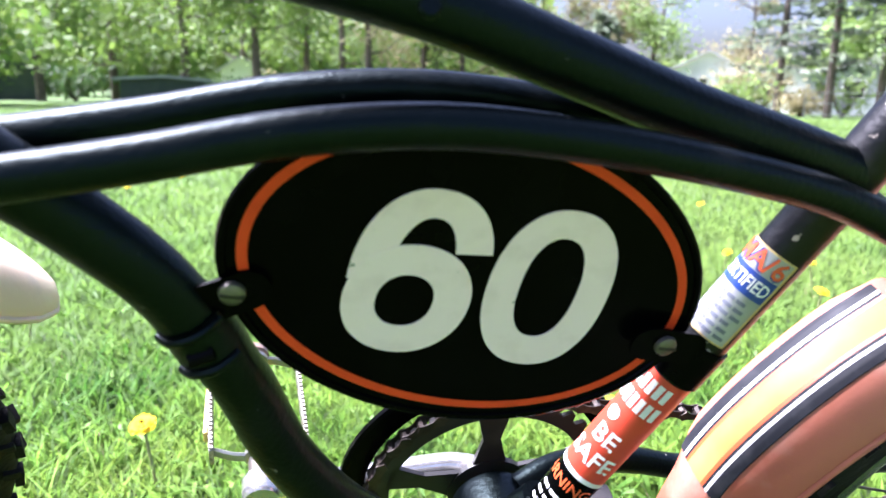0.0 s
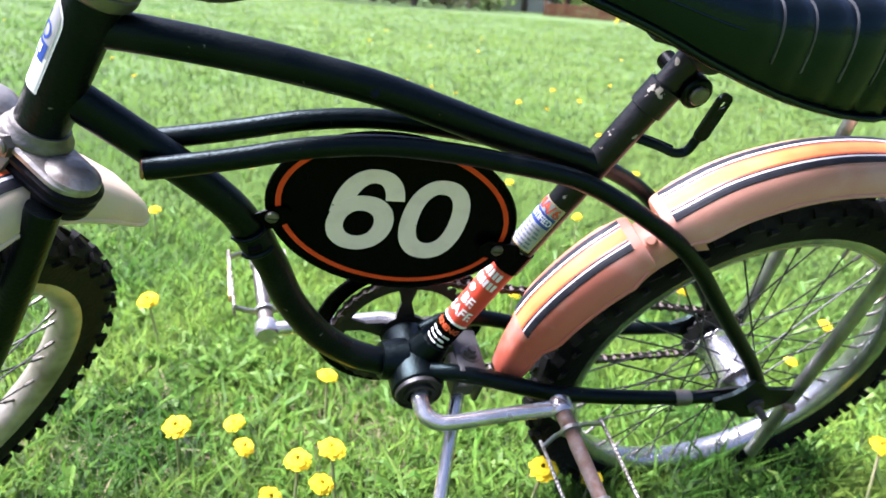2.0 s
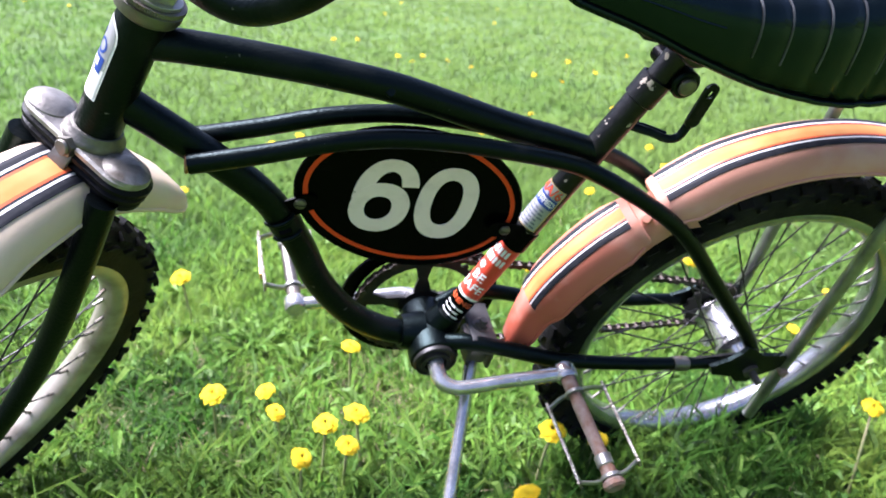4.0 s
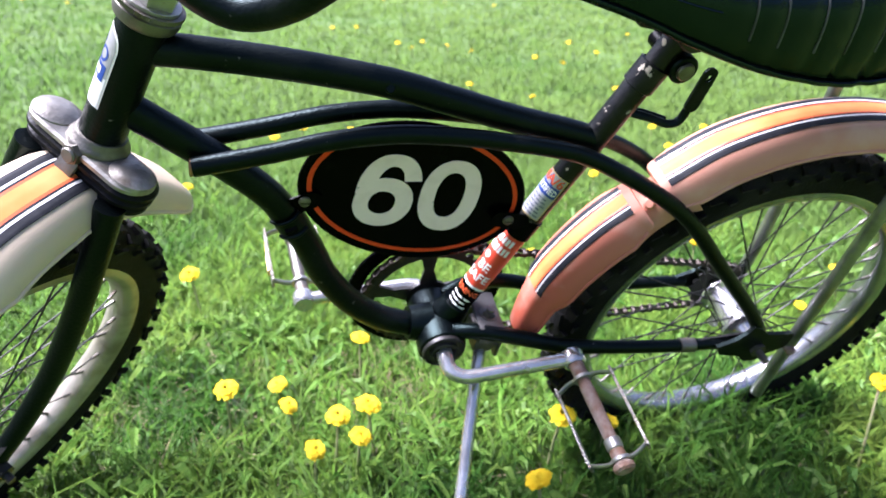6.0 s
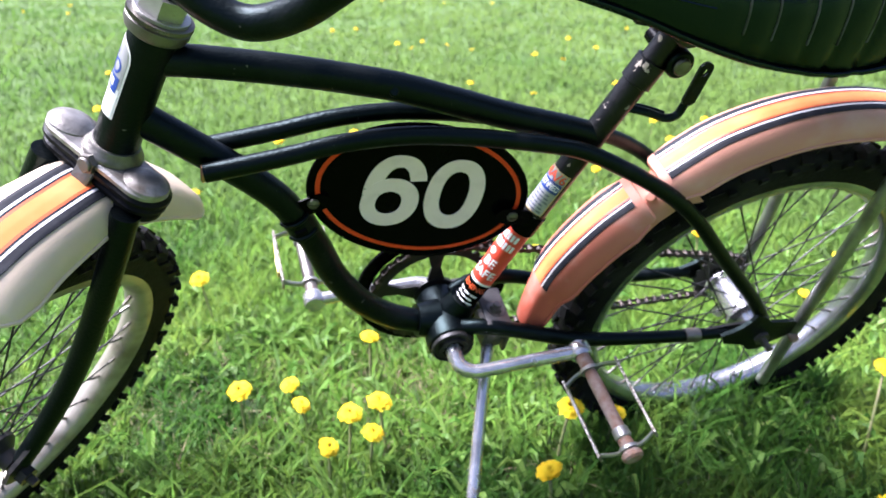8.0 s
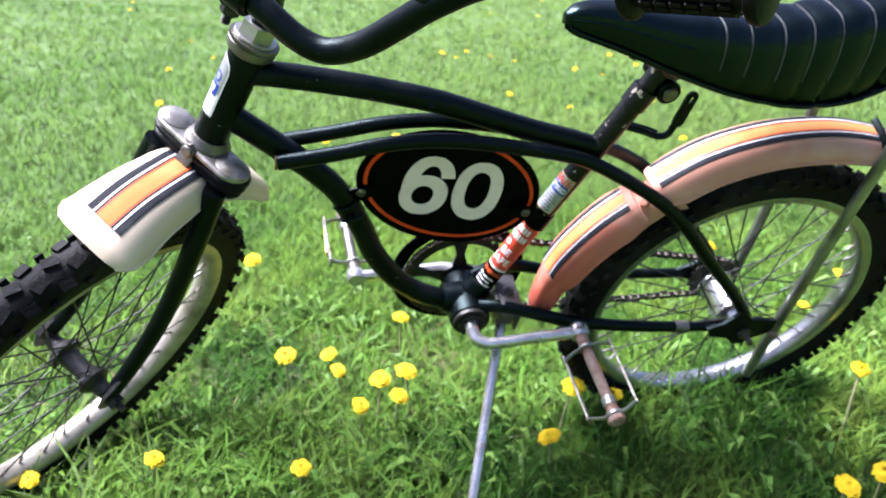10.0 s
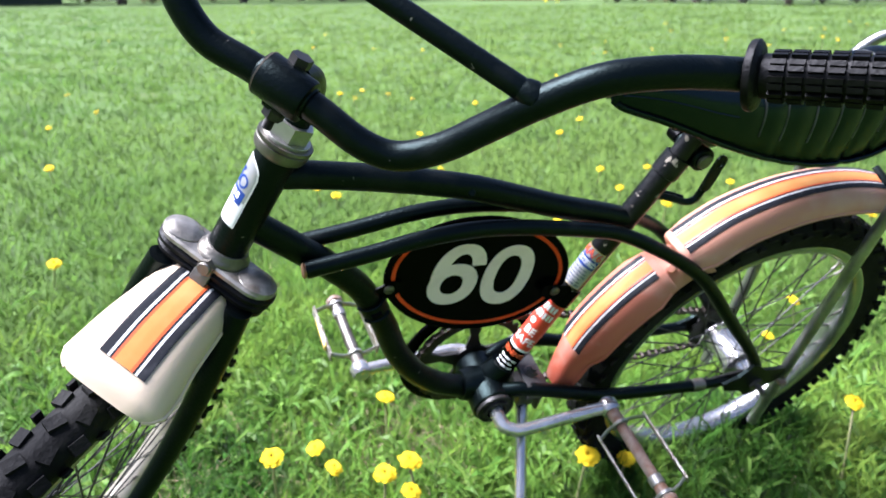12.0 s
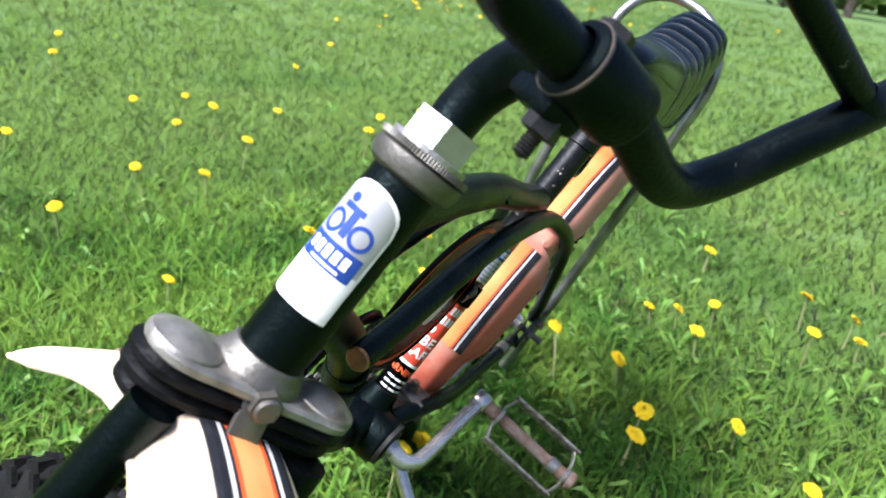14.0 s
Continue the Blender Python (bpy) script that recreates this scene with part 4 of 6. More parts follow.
# sissy bar
hoop = [(0.457, -0.06204, 0.15), (0.458, -0.06204, 0.22), (0.463, -0.06016, 0.33), (0.475, -0.055459999999999995, 0.48), (0.486, -0.05076, 0.6), (0.494, -0.046, 0.665), (0.504, -0.028, 0.704), (0.525, -0.006, 0.72), (0.545, 0.02, 0.727), (0.551, 0.048, 0.727)]
back = [(0.547, 0.072, 0.722), (0.533, 0.09, 0.711), (0.51, 0.102, 0.694), (0.493, 0.106, 0.66), (0.485, 0.094, 0.58), (0.474, 0.07896, 0.46), (0.463, 0.06392, 0.33), (0.458, 0.06204, 0.22), (0.457, 0.06204, 0.15)]
full = hoop + back
sb = part("sissy_bar", tube(spline(full, 5), (0.0078, 0.0078, 0.0072, 0.0068, 0.0068, 0.0068, 0.0072, 0.0078, 0.0078), 14), STRUT_METAL, bike, "tubular steel sissy bar behind the seat")
part("strut_bolt", disc(0.0062, (0.457, -0.074, 0.252), (0, 1, 0), 0.014, 12, 0.3), RUST, sb, "rusty strut bolt")
part("fender_stay", tube([(0.492, 0.0, 0.578), (0.491, -0.030, 0.571), (0.489, -0.050, 0.557), (0.487, -0.056, 0.545)], 0.0045, 10, flat=0.5), PAINT, sb)

# kickstand
FOOT = Vector((-0.0352, -0.2780, 0.1397))
HINGE = Vector((0.060, -0.010, 0.285))
stand = part("kickstand", tube(spline([(0.060, 0.004, 0.296), HINGE, HINGE.lerp(FOOT, 0.12), HINGE.lerp(FOOT, 0.4), HINGE.lerp(FOOT, 0.75), FOOT], 6), (0.0078, 0.0076, 0.0074, 0.0072), 14), POLISHED, bike, "scratched chrome kickstand")
part("kickstand_foot", tube([HINGE.lerp(FOOT, 0.88), FOOT], (0.0084, 0.0084), 14), POLISHED, stand)
plate_m = Matrix.Translation((0.059, -0.012, 0.3345)) @ pose(0, 0, 0, 0, 10, 0)
part("stand_plate", join(box((0.030, 0.056, 0.005), plate_m, 0.002), box((0.026, 0.005, 0.020), plate_m @ Matrix.Translation((0, -0.0275, -0.009)) @ pose(0, 0, 0, -14, 0, 0), 0.002)), STEEL_GREY, stand, "dull clamp plate over the chain stays")
part("stand_bolt", join(moved(prism(ellipse(0.0078, 0.0078, 6), 0.0055), plate_m @ Matrix.Translation((0.001, -0.006, 0.0025))), moved(disc(0.0045, (0, 0, 0), (0, 0, 1), 0.004, 12), plate_m @ Matrix.Translation((0.001, -0.006, 0.0078))),
                        moved(disc(0.0105, (0, 0, 0), (0, 0, 1), 0.0012, 20), plate_m @ Matrix.Translation((0.001, -0.006, 0.0024)))), DULL, stand, "worn hexagon bolt", smooth=False)
part("stand_housing", join(box((0.026, 0.040, 0.028), Matrix.Translation((0.060, -0.006, 0.291)) @ pose(0, 0, 0, 0, 8, 0), 0.005), box((0.005, 0.034, 0.040), Matrix.Translation((0.077, -0.012, 0.290)) @ pose(0, 0, 0, 0, 8, 0), 0.002)), STEEL_GREY, stand)


# ---- oval race plate on the frame ----
def plane_at(x, y, z, deg):
    t = radians(deg)
    return Matrix(((math.cos(t), -math.sin(t), 0, x), (0, 0, -1, y), (math.sin(t), math.cos(t), 0, z), (0, 0, 0, 1)))


PL = plane_at(-0.0300, -0.002, 0.5080, -21.5)
PA, PB = 0.1130, 0.0790
race = part("race_plate", prism(ellipse(PA - 0.002, PB - 0.002, 96), 0.0016, PL), BLACK, bike, "oval black enamel plate with a white number", smooth=False)
ring_pts = [PL @ Vector((x, y, 0.0012)) for x, y in ellipse(PA - 0.0015, PB - 0.0015, 96)]
part("rolled_edge", tube(ring_pts + ring_pts[:1], 0.0022, 8, caps=False), BLACK, race)
part("border_line", band(ellipse(0.1056, 0.0712, 96), ellipse(0.1012, 0.0670, 96), 0.0005, PL @ Matrix.Translation((0, 0, 0.0016))), PLATE_LINE, race, "vermilion border line", smooth=False)
DG = PL @ pose(-0.0005, -0.0003, 0.0016, 0, 0, 8.8)
part("digit", band(ellipse(0.0298, 0.0428, 72, power=2.25, cx=0.0328, cy=0.0018, lean=-0.05), ellipse(0.0142, 0.0272, 72, power=2.3, cx=0.0322, cy=0.0034, lean=-0.05), 0.0005, DG), DIGIT, race, "off-white printed digit", smooth=False)


def six():
    """A ring sector for the back and a bowl."""
    out, inn = [], []
    for k in range(41):
        for ring, start, rx, ry in ((out, 19, 0.0302, 0.0425), (inn, 25, 0.0136, 0.0292)):
            a = radians(start + (186 - start) * k / 40)
            c, s = math.cos(a), math.sin(a)
            ring.append((-0.0285 + rx * math.copysign(abs(c) ** 0.9, c), 0.0015 + ry * math.copysign(abs(s) ** 0.9, s)))
    back = prism(out + inn[::-1], 0.0005, DG)
    bowl = band(ellipse(0.0284, 0.0290, 64, power=2.1, cx=-0.0300, cy=-0.0119), ellipse(0.0128, 0.0138, 64, power=2.15, cx=-0.0312, cy=-0.0121), 0.0005, DG @ Matrix.Translation((0, 0, 0.0002)))
    return back, bowl


back6, bowl6 = six()
n6 = 41
stroke = [(i, i + 1, 2 * n6 - 2 - i, 2 * n6 - 1 - i) for i in range(n6 - 1)]
m6 = 2 * n6
back6 = (back6[0], [q[::-1] for q in stroke] + [tuple(i + m6 for i in q) for q in stroke] + back6[1][2:])
part("digit", join(back6, bowl6), DIGIT, race, "off-white printed digit", smooth=False)


def slotted_screw(at, r=0.0068):
    s = part("screw", join(lathe([(0, 0.0034), (r * 0.6, 0.0031), (r * 0.92, 0.002), (r, 0.0006), (r, 0)], at, (0, -1, 0), 24)), DULL, race, "slotted steel screw")
    part("slot", box((r * 1.7, 0.0008, 0.0012), Matrix.Translation(Vector(at) + Vector((0, -0.0032, 0))) @ pose(0, 0, 0, 0, 12, 0)), SPROCKET_M, race)


part("clamp_tab", prism([(x, y) for x, y in stadium(0.013, 0.0095, 8)], 0.0018, plane_at(-0.140, -0.0048, 0.5105, 20)), BLACK, race, "black clamp tab", smooth=False)
slotted_screw((-0.1342, -0.0067, 0.5148), 0.0056)
dv = Vector((0.019, 0, -0.047)).normalized()
clamp = part("tube_clamp", lathe([(0.0139, -0.012), (0.0150, -0.0125), (0.0152, 0.0), (0.0150, 0.0125), (0.0139, 0.012)], (-0.1478, 0, 0.4895), dv, 28, True), PAINT, race, "dull black steel band clamp")
part("strap_fold", tube(spline([Vector((-0.1478, 0, 0.4895)) + dv * 0.009 + Vector((0.0152 * math.sin(a) * dv.z * -1, -0.0155 * math.cos(a), 0.0152 * math.sin(a) * dv.x)) for a in (-1.1, -0.6, 0.0, 0.5, 0.9)], 4), 0.0024, 8), PAINT, clamp)
part("strap_fold", tube(spline([Vector((-0.1478, 0, 0.4895)) - dv * 0.010 + Vector((0.0152 * math.sin(a) * dv.z * -1, -0.0155 * math.cos(a), 0.0152 * math.sin(a) * dv.x)) for a in (-1.2, -0.6, 0.0, 0.5, 1.0)], 4), 0.0020, 8), PAINT, clamp)
part("strap_slot", tube([Vector((-0.1478, -0.0153, 0.4895)) + Vector((0.0052, 0, 0.0018)), Vector((-0.1478, -0.0153, 0.4895)) - Vector((0.0052, 0, 0.0018))], 0.0032, 10, flat=0.5), BLACK, clamp, "dark slot in the clamp band")
part("clamp_tab", prism([(x, y) for x, y in stadium(0.011, 0.0095, 8)], 0.0018, plane_at(0.0655, -0.0098, 0.4705, -14)), BLACK, race, smooth=False)
slotted_screw((0.0628, -0.0118, 0.4724), 0.0056)
part("tube_clamp", lathe([(0.0131, 0.154), (0.0148, 0.154), (0.0148, 0.178), (0.0131, 0.178)], SEAT_LOW, SEAT_AX, 24, True), BLACK, race)


# ---- decals wrapped round the tubes ----
def letters(text, size):
    """The built-in font as a flat outline mesh, centred."""
    cu = bpy.data.curves.new("letters", "FONT")
    cu.body, cu.size, cu.align_x, cu.align_y, cu.offset = text, size, "CENTER", "CENTER", size * 0.018
    cu.resolution_u = 2
    ob = bpy.data.objects.new("letters", cu)
    scene.collection.objects.link(ob)
    dg = bpy.context.evaluated_depsgraph_get()
    me = bpy.data.meshes.new_from_object(ob.evaluated_get(dg))
    geo = [v.co.copy() for v in me.vertices], [tuple(p.vertices) for p in me.polygons]
    bpy.data.objects.remove(ob)
    bpy.data.curves.remove(cu)
    bpy.data.meshes.remove(me)
    return geo


def patch(u0, u1, v0, v1, nu=14, nv=6, arch=0.0):
    """A flat sheet of quads; arch rounds its top corners."""
    verts, faces = [], []
    for j in range(nv + 1):
        for i in range(nu + 1):
            u = u0 + (u1 - u0) * i / nu
            top = v1 - arch * (1 - math.sqrt(max(0.0, 1 - ((u - (u0 + u1) / 2) / ((u1 - u0) / 2)) ** 2)))
            verts.append(Vector((u, v0 + (top - v0) * j / nv, 0)))
    for j in range(nv):
        for i in range(nu):
            a = j * (nu + 1) + i
            faces.append((a, a + 1, a + nu + 2, a + nu + 1))
    return verts, faces


def wrapped(geo, origin, axis, facing, radius, lift, thick=0.00012):
    """Lays a flat sheet round a tube: its x round the tube, its y along the axis."""
    o, ax = Vector(origin), Vector(axis).normalized()
    f = Vector(facing)
    f = (f - ax * f.dot(ax)).normalized()
    tan = ax.cross(f)
    r = radius + lift
    verts = []
    for v in geo[0]:
        a = v.x / r
        verts.append(o + ax * v.y + f * (r * math.cos(a)) + tan * (r * math.sin(a)))
    return verts, geo[1]


def shifted(geo, x, y):
    return [v + Vector((x, y, 0)) for v in geo[0]], geo[1]


def tube_decal(name, geo, mat, parent, spec, lift, label=""):
    return part(name, wrapped(geo, *spec, lift), mat, parent, label, smooth=True, crease=80)


seat_ob = bpy.data.objects["seat_tube"]
SPEC = (SEAT_LOW, SEAT_AX, (-2.0, -1, 0), 0.0130)
def flush_right(text, size, u, v, tall=1.0):
    """Lettering that ends at u, drawn out along the tube."""
    geo = letters(text, size)
    far_u = max(p.x for p in geo[0])
    return [Vector((p.x - far_u + u, p.y * tall + v, 0)) for p in geo[0]], geo[1]


silver = tube_decal("certification_decal", patch(-0.020, 0.0135, 0.1825, 0.2355, 16, 4), D_SILVER, seat_ob, SPEC, 0.0003, "silver and blue certification decal")
tube_decal("decal_field", patch(-0.020, 0.0128, 0.2110, 0.2232, 16, 4), D_BLUE, silver, SPEC, 0.0005)
for v0, v1 in ((0.1825, 0.1833), (0.2347, 0.2355)):
    tube_decal("decal_edge", patch(-0.020, 0.0142, v0, v1, 12, 1), D_GOLD, silver, SPEC, 0.0006)
tube_decal("decal_edge", patch(0.0130, 0.0142, 0.1825, 0.2355, 2, 4), D_GOLD, silver, SPEC, 0.0006)
tube_decal("lettering", flush_right("BMA/6", 0.0150, 0.0126, 0.2283, 0.95), D_BLUE, silver, SPEC, 0.0006)
tube_decal("lettering", flush_right("BMA/6", 0.0138, 0.0122, 0.2288, 0.95), S_RED, silver, SPEC, 0.0008)
tube_decal("lettering", flush_right("CERTIFIED", 0.0068, 0.0118, 0.2170, 1.35), D_WHITE, silver, SPEC, 0.0007)
for k in range(6):
    w = 0.0118 - 0.0016 * (k % 3)
    for j in range(4):
        u0 = -0.015 + (w + 0.015) * j / 4
        tube_decal("print_bar", patch(u0, u0 + (w + 0.015) / 4 - 0.0012, 0.1853 + 0.0041 * k, 0.1873 + 0.0041 * k, 4, 1), BAR_GREY, silver, SPEC, 0.0006)
red = tube_decal("red_decal", patch(-0.020, 0.0225, 0.0765, 0.1525, 18, 4), D_RED, seat_ob, SPEC, 0.0003, "red decal with white lettering")
for row, n, end in ((0.1400, 6, 0.0118), (0.1275, 7, 0.0140)):
    for k in range(n):
        u = end - 0.0046 * (k + 0.5)
        tube_decal("print_bar", patch(u - 0.0016, u + 0.0016, row, row + 0.0088, 2, 1), D_WHITE, red, SPEC, 0.0006)
tube_decal("print_dot", shifted((lambda e: ([Vector((x, y, 0)) for x, y in e], [tuple(range(len(e)))]))(ellipse(0.0042, 0.0042, 20)), -0.006, 0.1185), D_WHITE, red, SPEC, 0.0006)
tube_decal("lettering", shifted(letters("BE", 0.0150), 0.0, 0.1045), D_WHITE, red, SPEC, 0.0006)
tube_decal("lettering", shifted(letters("SAFE", 0.0145), 0.0005, 0.0895), D_WHITE, red, SPEC, 0.0006)
black = tube_decal("warning_decal", patch(-0.019, 0.0215, 0.0320, 0.0755, 18, 4), BLACK, seat_ob, SPEC, 0.0003, "black warning decal with small print")
tube_decal("print_line", patch(-0.019, 0.0215, 0.0745, 0.0775, 18, 1), D_WHITE, black, SPEC, 0.0006)
tube_decal("lettering", flush_right("WARNING", 0.0095, 0.0175, 0.0665), S_RED, black, SPEC, 0.0006)
for k, w in enumerate((0.013, 0.016, 0.012, 0.015)):
    for j in range(3):
        u0 = -0.012 + (w + 0.012) * j / 3
        tube_decal("print_bar", patch(u0, u0 + (w + 0.012) / 3 - 0.0015, 0.0375 + 0.0060 * k, 0.0398 + 0.0060 * k, 4, 1), D_WHITE, black, SPEC, 0.0006)
tube_decal("print_line", patch(-0.019, 0.0215, 0.0315, 0.0340, 18, 1), D_WHITE, black, SPEC, 0.0006)

head_ob = bpy.data.objects["head_tube"]
HSPEC = (HEAD, STEER, (-1, 0.15, 0), 0.0178)
badge = tube_decal("head_badge", patch(-0.0205, 0.0205, 0.034, 0.101, 22, 10, 0.016), D_WHITE, head_ob, HSPEC, 0.0003, "white head badge with a blue emblem")
tube_decal("badge_field", patch(-0.0190, 0.0190, 0.060, 0.0992, 22, 10, 0.015), D_SILVER, badge, HSPEC, 0.0005)
tube_decal("badge_field", patch(-0.0190, 0.0190, 0.036, 0.060, 22, 3), D_WHITE, badge, HSPEC, 0.0005)
tube_decal("badge_band", patch(-0.0165, 0.0165, 0.056, 0.069, 16, 2), D_BLUE, badge, HSPEC, 0.0007, "blue band with pale print")
for k in range(5):
    tube_decal("print_bar", patch(-0.0125 + 0.0052 * k, -0.0088 + 0.0052 * k, 0.0605, 0.0665, 2, 1), D_WHITE, badge, HSPEC, 0.0009)
tube_decal("print_bar", patch(-0.007, 0.010, 0.0572, 0.0585, 6, 1), D_WHITE, badge, HSPEC, 0.0009)


def flat_ring(r, w, n=28):
    v, f = [], []
    for k in range(n):
        a = 2 * math.pi * k / n
        v += [Vector((r * math.cos(a), r * math.sin(a), 0)), Vector(((r - w) * math.cos(a), (r - w) * math.sin(a), 0))]
    return v, [(2 * k, (2 * k + 2) % (2 * n), (2 * k + 3) % (2 * n), 2 * k + 1) for k in range(n)]


for x in (-0.0085, 0.0085):
    tube_decal("emblem_ring", shifted(flat_ring(0.0062, 0.0020), x, 0.0765), D_BLUE, badge, HSPEC, 0.0007)
tube_decal("emblem_bar", patch(-0.009, 0.004, 0.0845, 0.0875, 6, 1), D_BLUE, badge, HSPEC, 0.0007)
tube_decal("emblem_bar", patch(-0.002, 0.002, 0.072, 0.0865, 3, 3), D_BLUE, badge, HSPEC, 0.0008)
tube_decal("emblem_ring", shifted(flat_ring(0.0024, 0.0024), -0.006, 0.0905), D_BLUE, badge, HSPEC, 0.0008)

# ---- lawn ----
GROUND_M = material("lawn_soil", (0.068, 0.128, 0.026), 0.95, 0, (0.092, 0.155, 0.034), 3.0, (0.35, 0.7), 0.5, 60,
                    (0.17, 0.15, 0.075), 1.3, (0.62, 0.78))
BLADE_M = material("grass_blades", (0.104, 0.222, 0.026), 0.5, 0, (0.200, 0.320, 0.044), 2.2, (0.35, 0.7), island=0.30, transmit=0.30, gloss=0.12, upright=55.0, third=(0.052, 0.135, 0.016), third_scale=2.9, third_mix=(0.47, 0.60))
# The lawn's dimmer left side is painted into its colour: darker at low x.
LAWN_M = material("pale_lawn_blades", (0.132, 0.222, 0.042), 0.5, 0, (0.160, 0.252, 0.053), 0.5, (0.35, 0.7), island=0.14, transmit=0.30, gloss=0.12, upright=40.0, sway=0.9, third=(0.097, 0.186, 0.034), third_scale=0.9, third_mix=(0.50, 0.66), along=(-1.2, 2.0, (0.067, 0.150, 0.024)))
WEED_M = material("broad_leaves", (0.090, 0.200, 0.028), 0.45, 0, (0.165, 0.285, 0.048), 6, (0.35, 0.7), island=0.25, transmit=0.25, gloss=0.2)
STRAW_M = material("dry_grass", (0.24, 0.21, 0.10), 0.8, 0, (0.15, 0.13, 0.060), 8, (0.4, 0.7), island=0.3)
STEM_M = material("dandelion_stem", (0.24, 0.27, 0.10), 0.5, 0, (0.30, 0.24, 0.14), 30, (0.4, 0.7))
PETAL_M = material("dandelion_yellow", (0.88, 0.64, 0.012), 0.55, 0, (0.95, 0.78, 0.03), 60, (0.4, 0.7), transmit=0.3, gloss=0.1, upright=120.0)


def ground_height(x, y):
    r = math.hypot(x, y)
    return -0.012 + 0.014 * noise.noise((x * 1.1, y * 1.1, 0.3)) * min(1, r / 0.4) + 0.05 * noise.noise((x * 0.12, y * 0.12, 4.0)) * min(1, max(0, r - 3) / 6)


radii = [0.0]
while radii[-1] < 900:
    radii.append(radii[-1] + max(0.09, radii[-1] * 0.09))
SPOKES = 96
gv, gf = [Vector((0, 0, ground_height(0, 0)))], []
for r in radii[1:]:
    for k in range(SPOKES):
        a = 2 * math.pi * k / SPOKES
        x, y = r * math.cos(a), r * math.sin(a)
        gv.append(Vector((x, y, ground_height(x, y) if r < 120 else -0.012)))
for k in range(SPOKES):
    gf.append((0, 1 + k, 1 + (k + 1) % SPOKES))
for i in range(len(radii) - 2):
    for k in range(SPOKES):
        a, b = 1 + i * SPOKES + k, 1 + i * SPOKES + (k + 1) % SPOKES
        gf.append((a, a + SPOKES, b + SPOKES, b))
ground = new("ground", mesh_of("ground", (gv, gf), GROUND_M))
tagged(ground, "mown spring lawn reaching to the trees", "lawn", kind="structure")


def blades(name, xs, ys, height, width, bend, mat, label, seed):
    """Many bent grass blades in one mesh."""
    rng = np.random.default_rng(seed)
    n = len(xs)
    h = height * rng.uniform(0.5, 1.15, n) * rng.choice([0.8, 1.0, 1.25], n, p=[0.35, 0.5, 0.15])
    w = width * rng.uniform(0.6, 1.3, n) * (1 + 0.45 * np.hypot(xs - 0.15, ys - 0.25))
    yaw = rng.uniform(0, 2 * np.pi, n)
    out = rng.uniform(0, 2 * np.pi, n)
    b = bend * rng.uniform(0.2, 1.6, n) * h
    z0 = np.array([ground_height(x, y) for x, y in zip(xs.tolist(), ys.tolist())]) - 0.006
    cx, cy = np.cos(yaw) * w / 2, np.sin(yaw) * w / 2
    ox, oy = np.cos(out) * b, np.sin(out) * b
    v = np.empty((n, 5, 3))
    v[:, 0] = np.stack([xs - cx, ys - cy, z0], 1)
    v[:, 1] = np.stack([xs + cx, ys + cy, z0], 1)
    v[:, 2] = np.stack([xs + cx * 0.85 + ox * 0.32, ys + cy * 0.85 + oy * 0.32, z0 + h * 0.62], 1)
    v[:, 3] = np.stack([xs - cx * 0.85 + ox * 0.32, ys - cy * 0.85 + oy * 0.32, z0 + h * 0.62], 1)
    v[:, 4] = np.stack([xs + ox, ys + oy, z0 + h], 1)
    me = bpy.data.meshes.new(name)
    me.vertices.add(5 * n)
    me.vertices.foreach_set("co", v.ravel())
    base = (np.arange(n) * 5)[:, None]
    loops = (base + np.array([0, 1, 2, 3, 3, 2, 4])).ravel()
    me.loops.add(7 * n)
    me.loops.foreach_set("vertex_index", loops.astype(np.int32))
    me.polygons.add(2 * n)
    starts = (np.arange(n) * 7)[:, None] + np.array([0, 4])
    me.polygons.foreach_set("loop_start", starts.ravel().astype(np.int32))
    me.update(calc_edges=True)
    me.materials.append(mat)
    ob = new(name, me)
    return tagged(ob, label, "grass", kind="stuff")


rng = np.random.default_rng(11)


def bare(x, y):
    """Share of thin, trodden grass."""
    return 0.62 * np.exp(-((x + 0.06) / 0.20) ** 2 - ((y - 0.20) / 0.13) ** 2) + 0.55 * np.exp(-((x + 0.55) / 0.22) ** 2 - ((y - 0.15) / 0.2) ** 2)


def scatter(n, core, reach):
    """Places that thin out evenly away from the bicycle, part of them gathered in tufts; fewer behind the walk."""
    r = core * np.sqrt(np.expm1(rng.random(n) * math.log1p((reach / core) ** 2)))
    a = rng.uniform(-np.pi, np.pi, n)
    xs, ys = 0.15 + r * np.cos(a), 0.25 + r * np.sin(a)
    back = np.clip((-0.9 - ys) / 1.5, 0, 1)
    keep = rng.random(n) > np.maximum(0.75 * back, bare(xs, ys))
    xs, ys, r = xs[keep], ys[keep], r[keep]
    tuft = rng.random(len(xs)) < 0.4
    pick = np.flatnonzero(~tuft)[: tuft.sum() // 9 + 1]
    mate = pick[rng.integers(0, len(pick), tuft.sum())]
    xs[tuft], ys[tuft] = xs[mate] + rng.normal(0, 0.012, tuft.sum()) * (1 + r[mate] * 0.5), ys[mate] + rng.normal(0, 0.012, tuft.sum()) * (1 + r[mate] * 0.5)
    return xs, ys


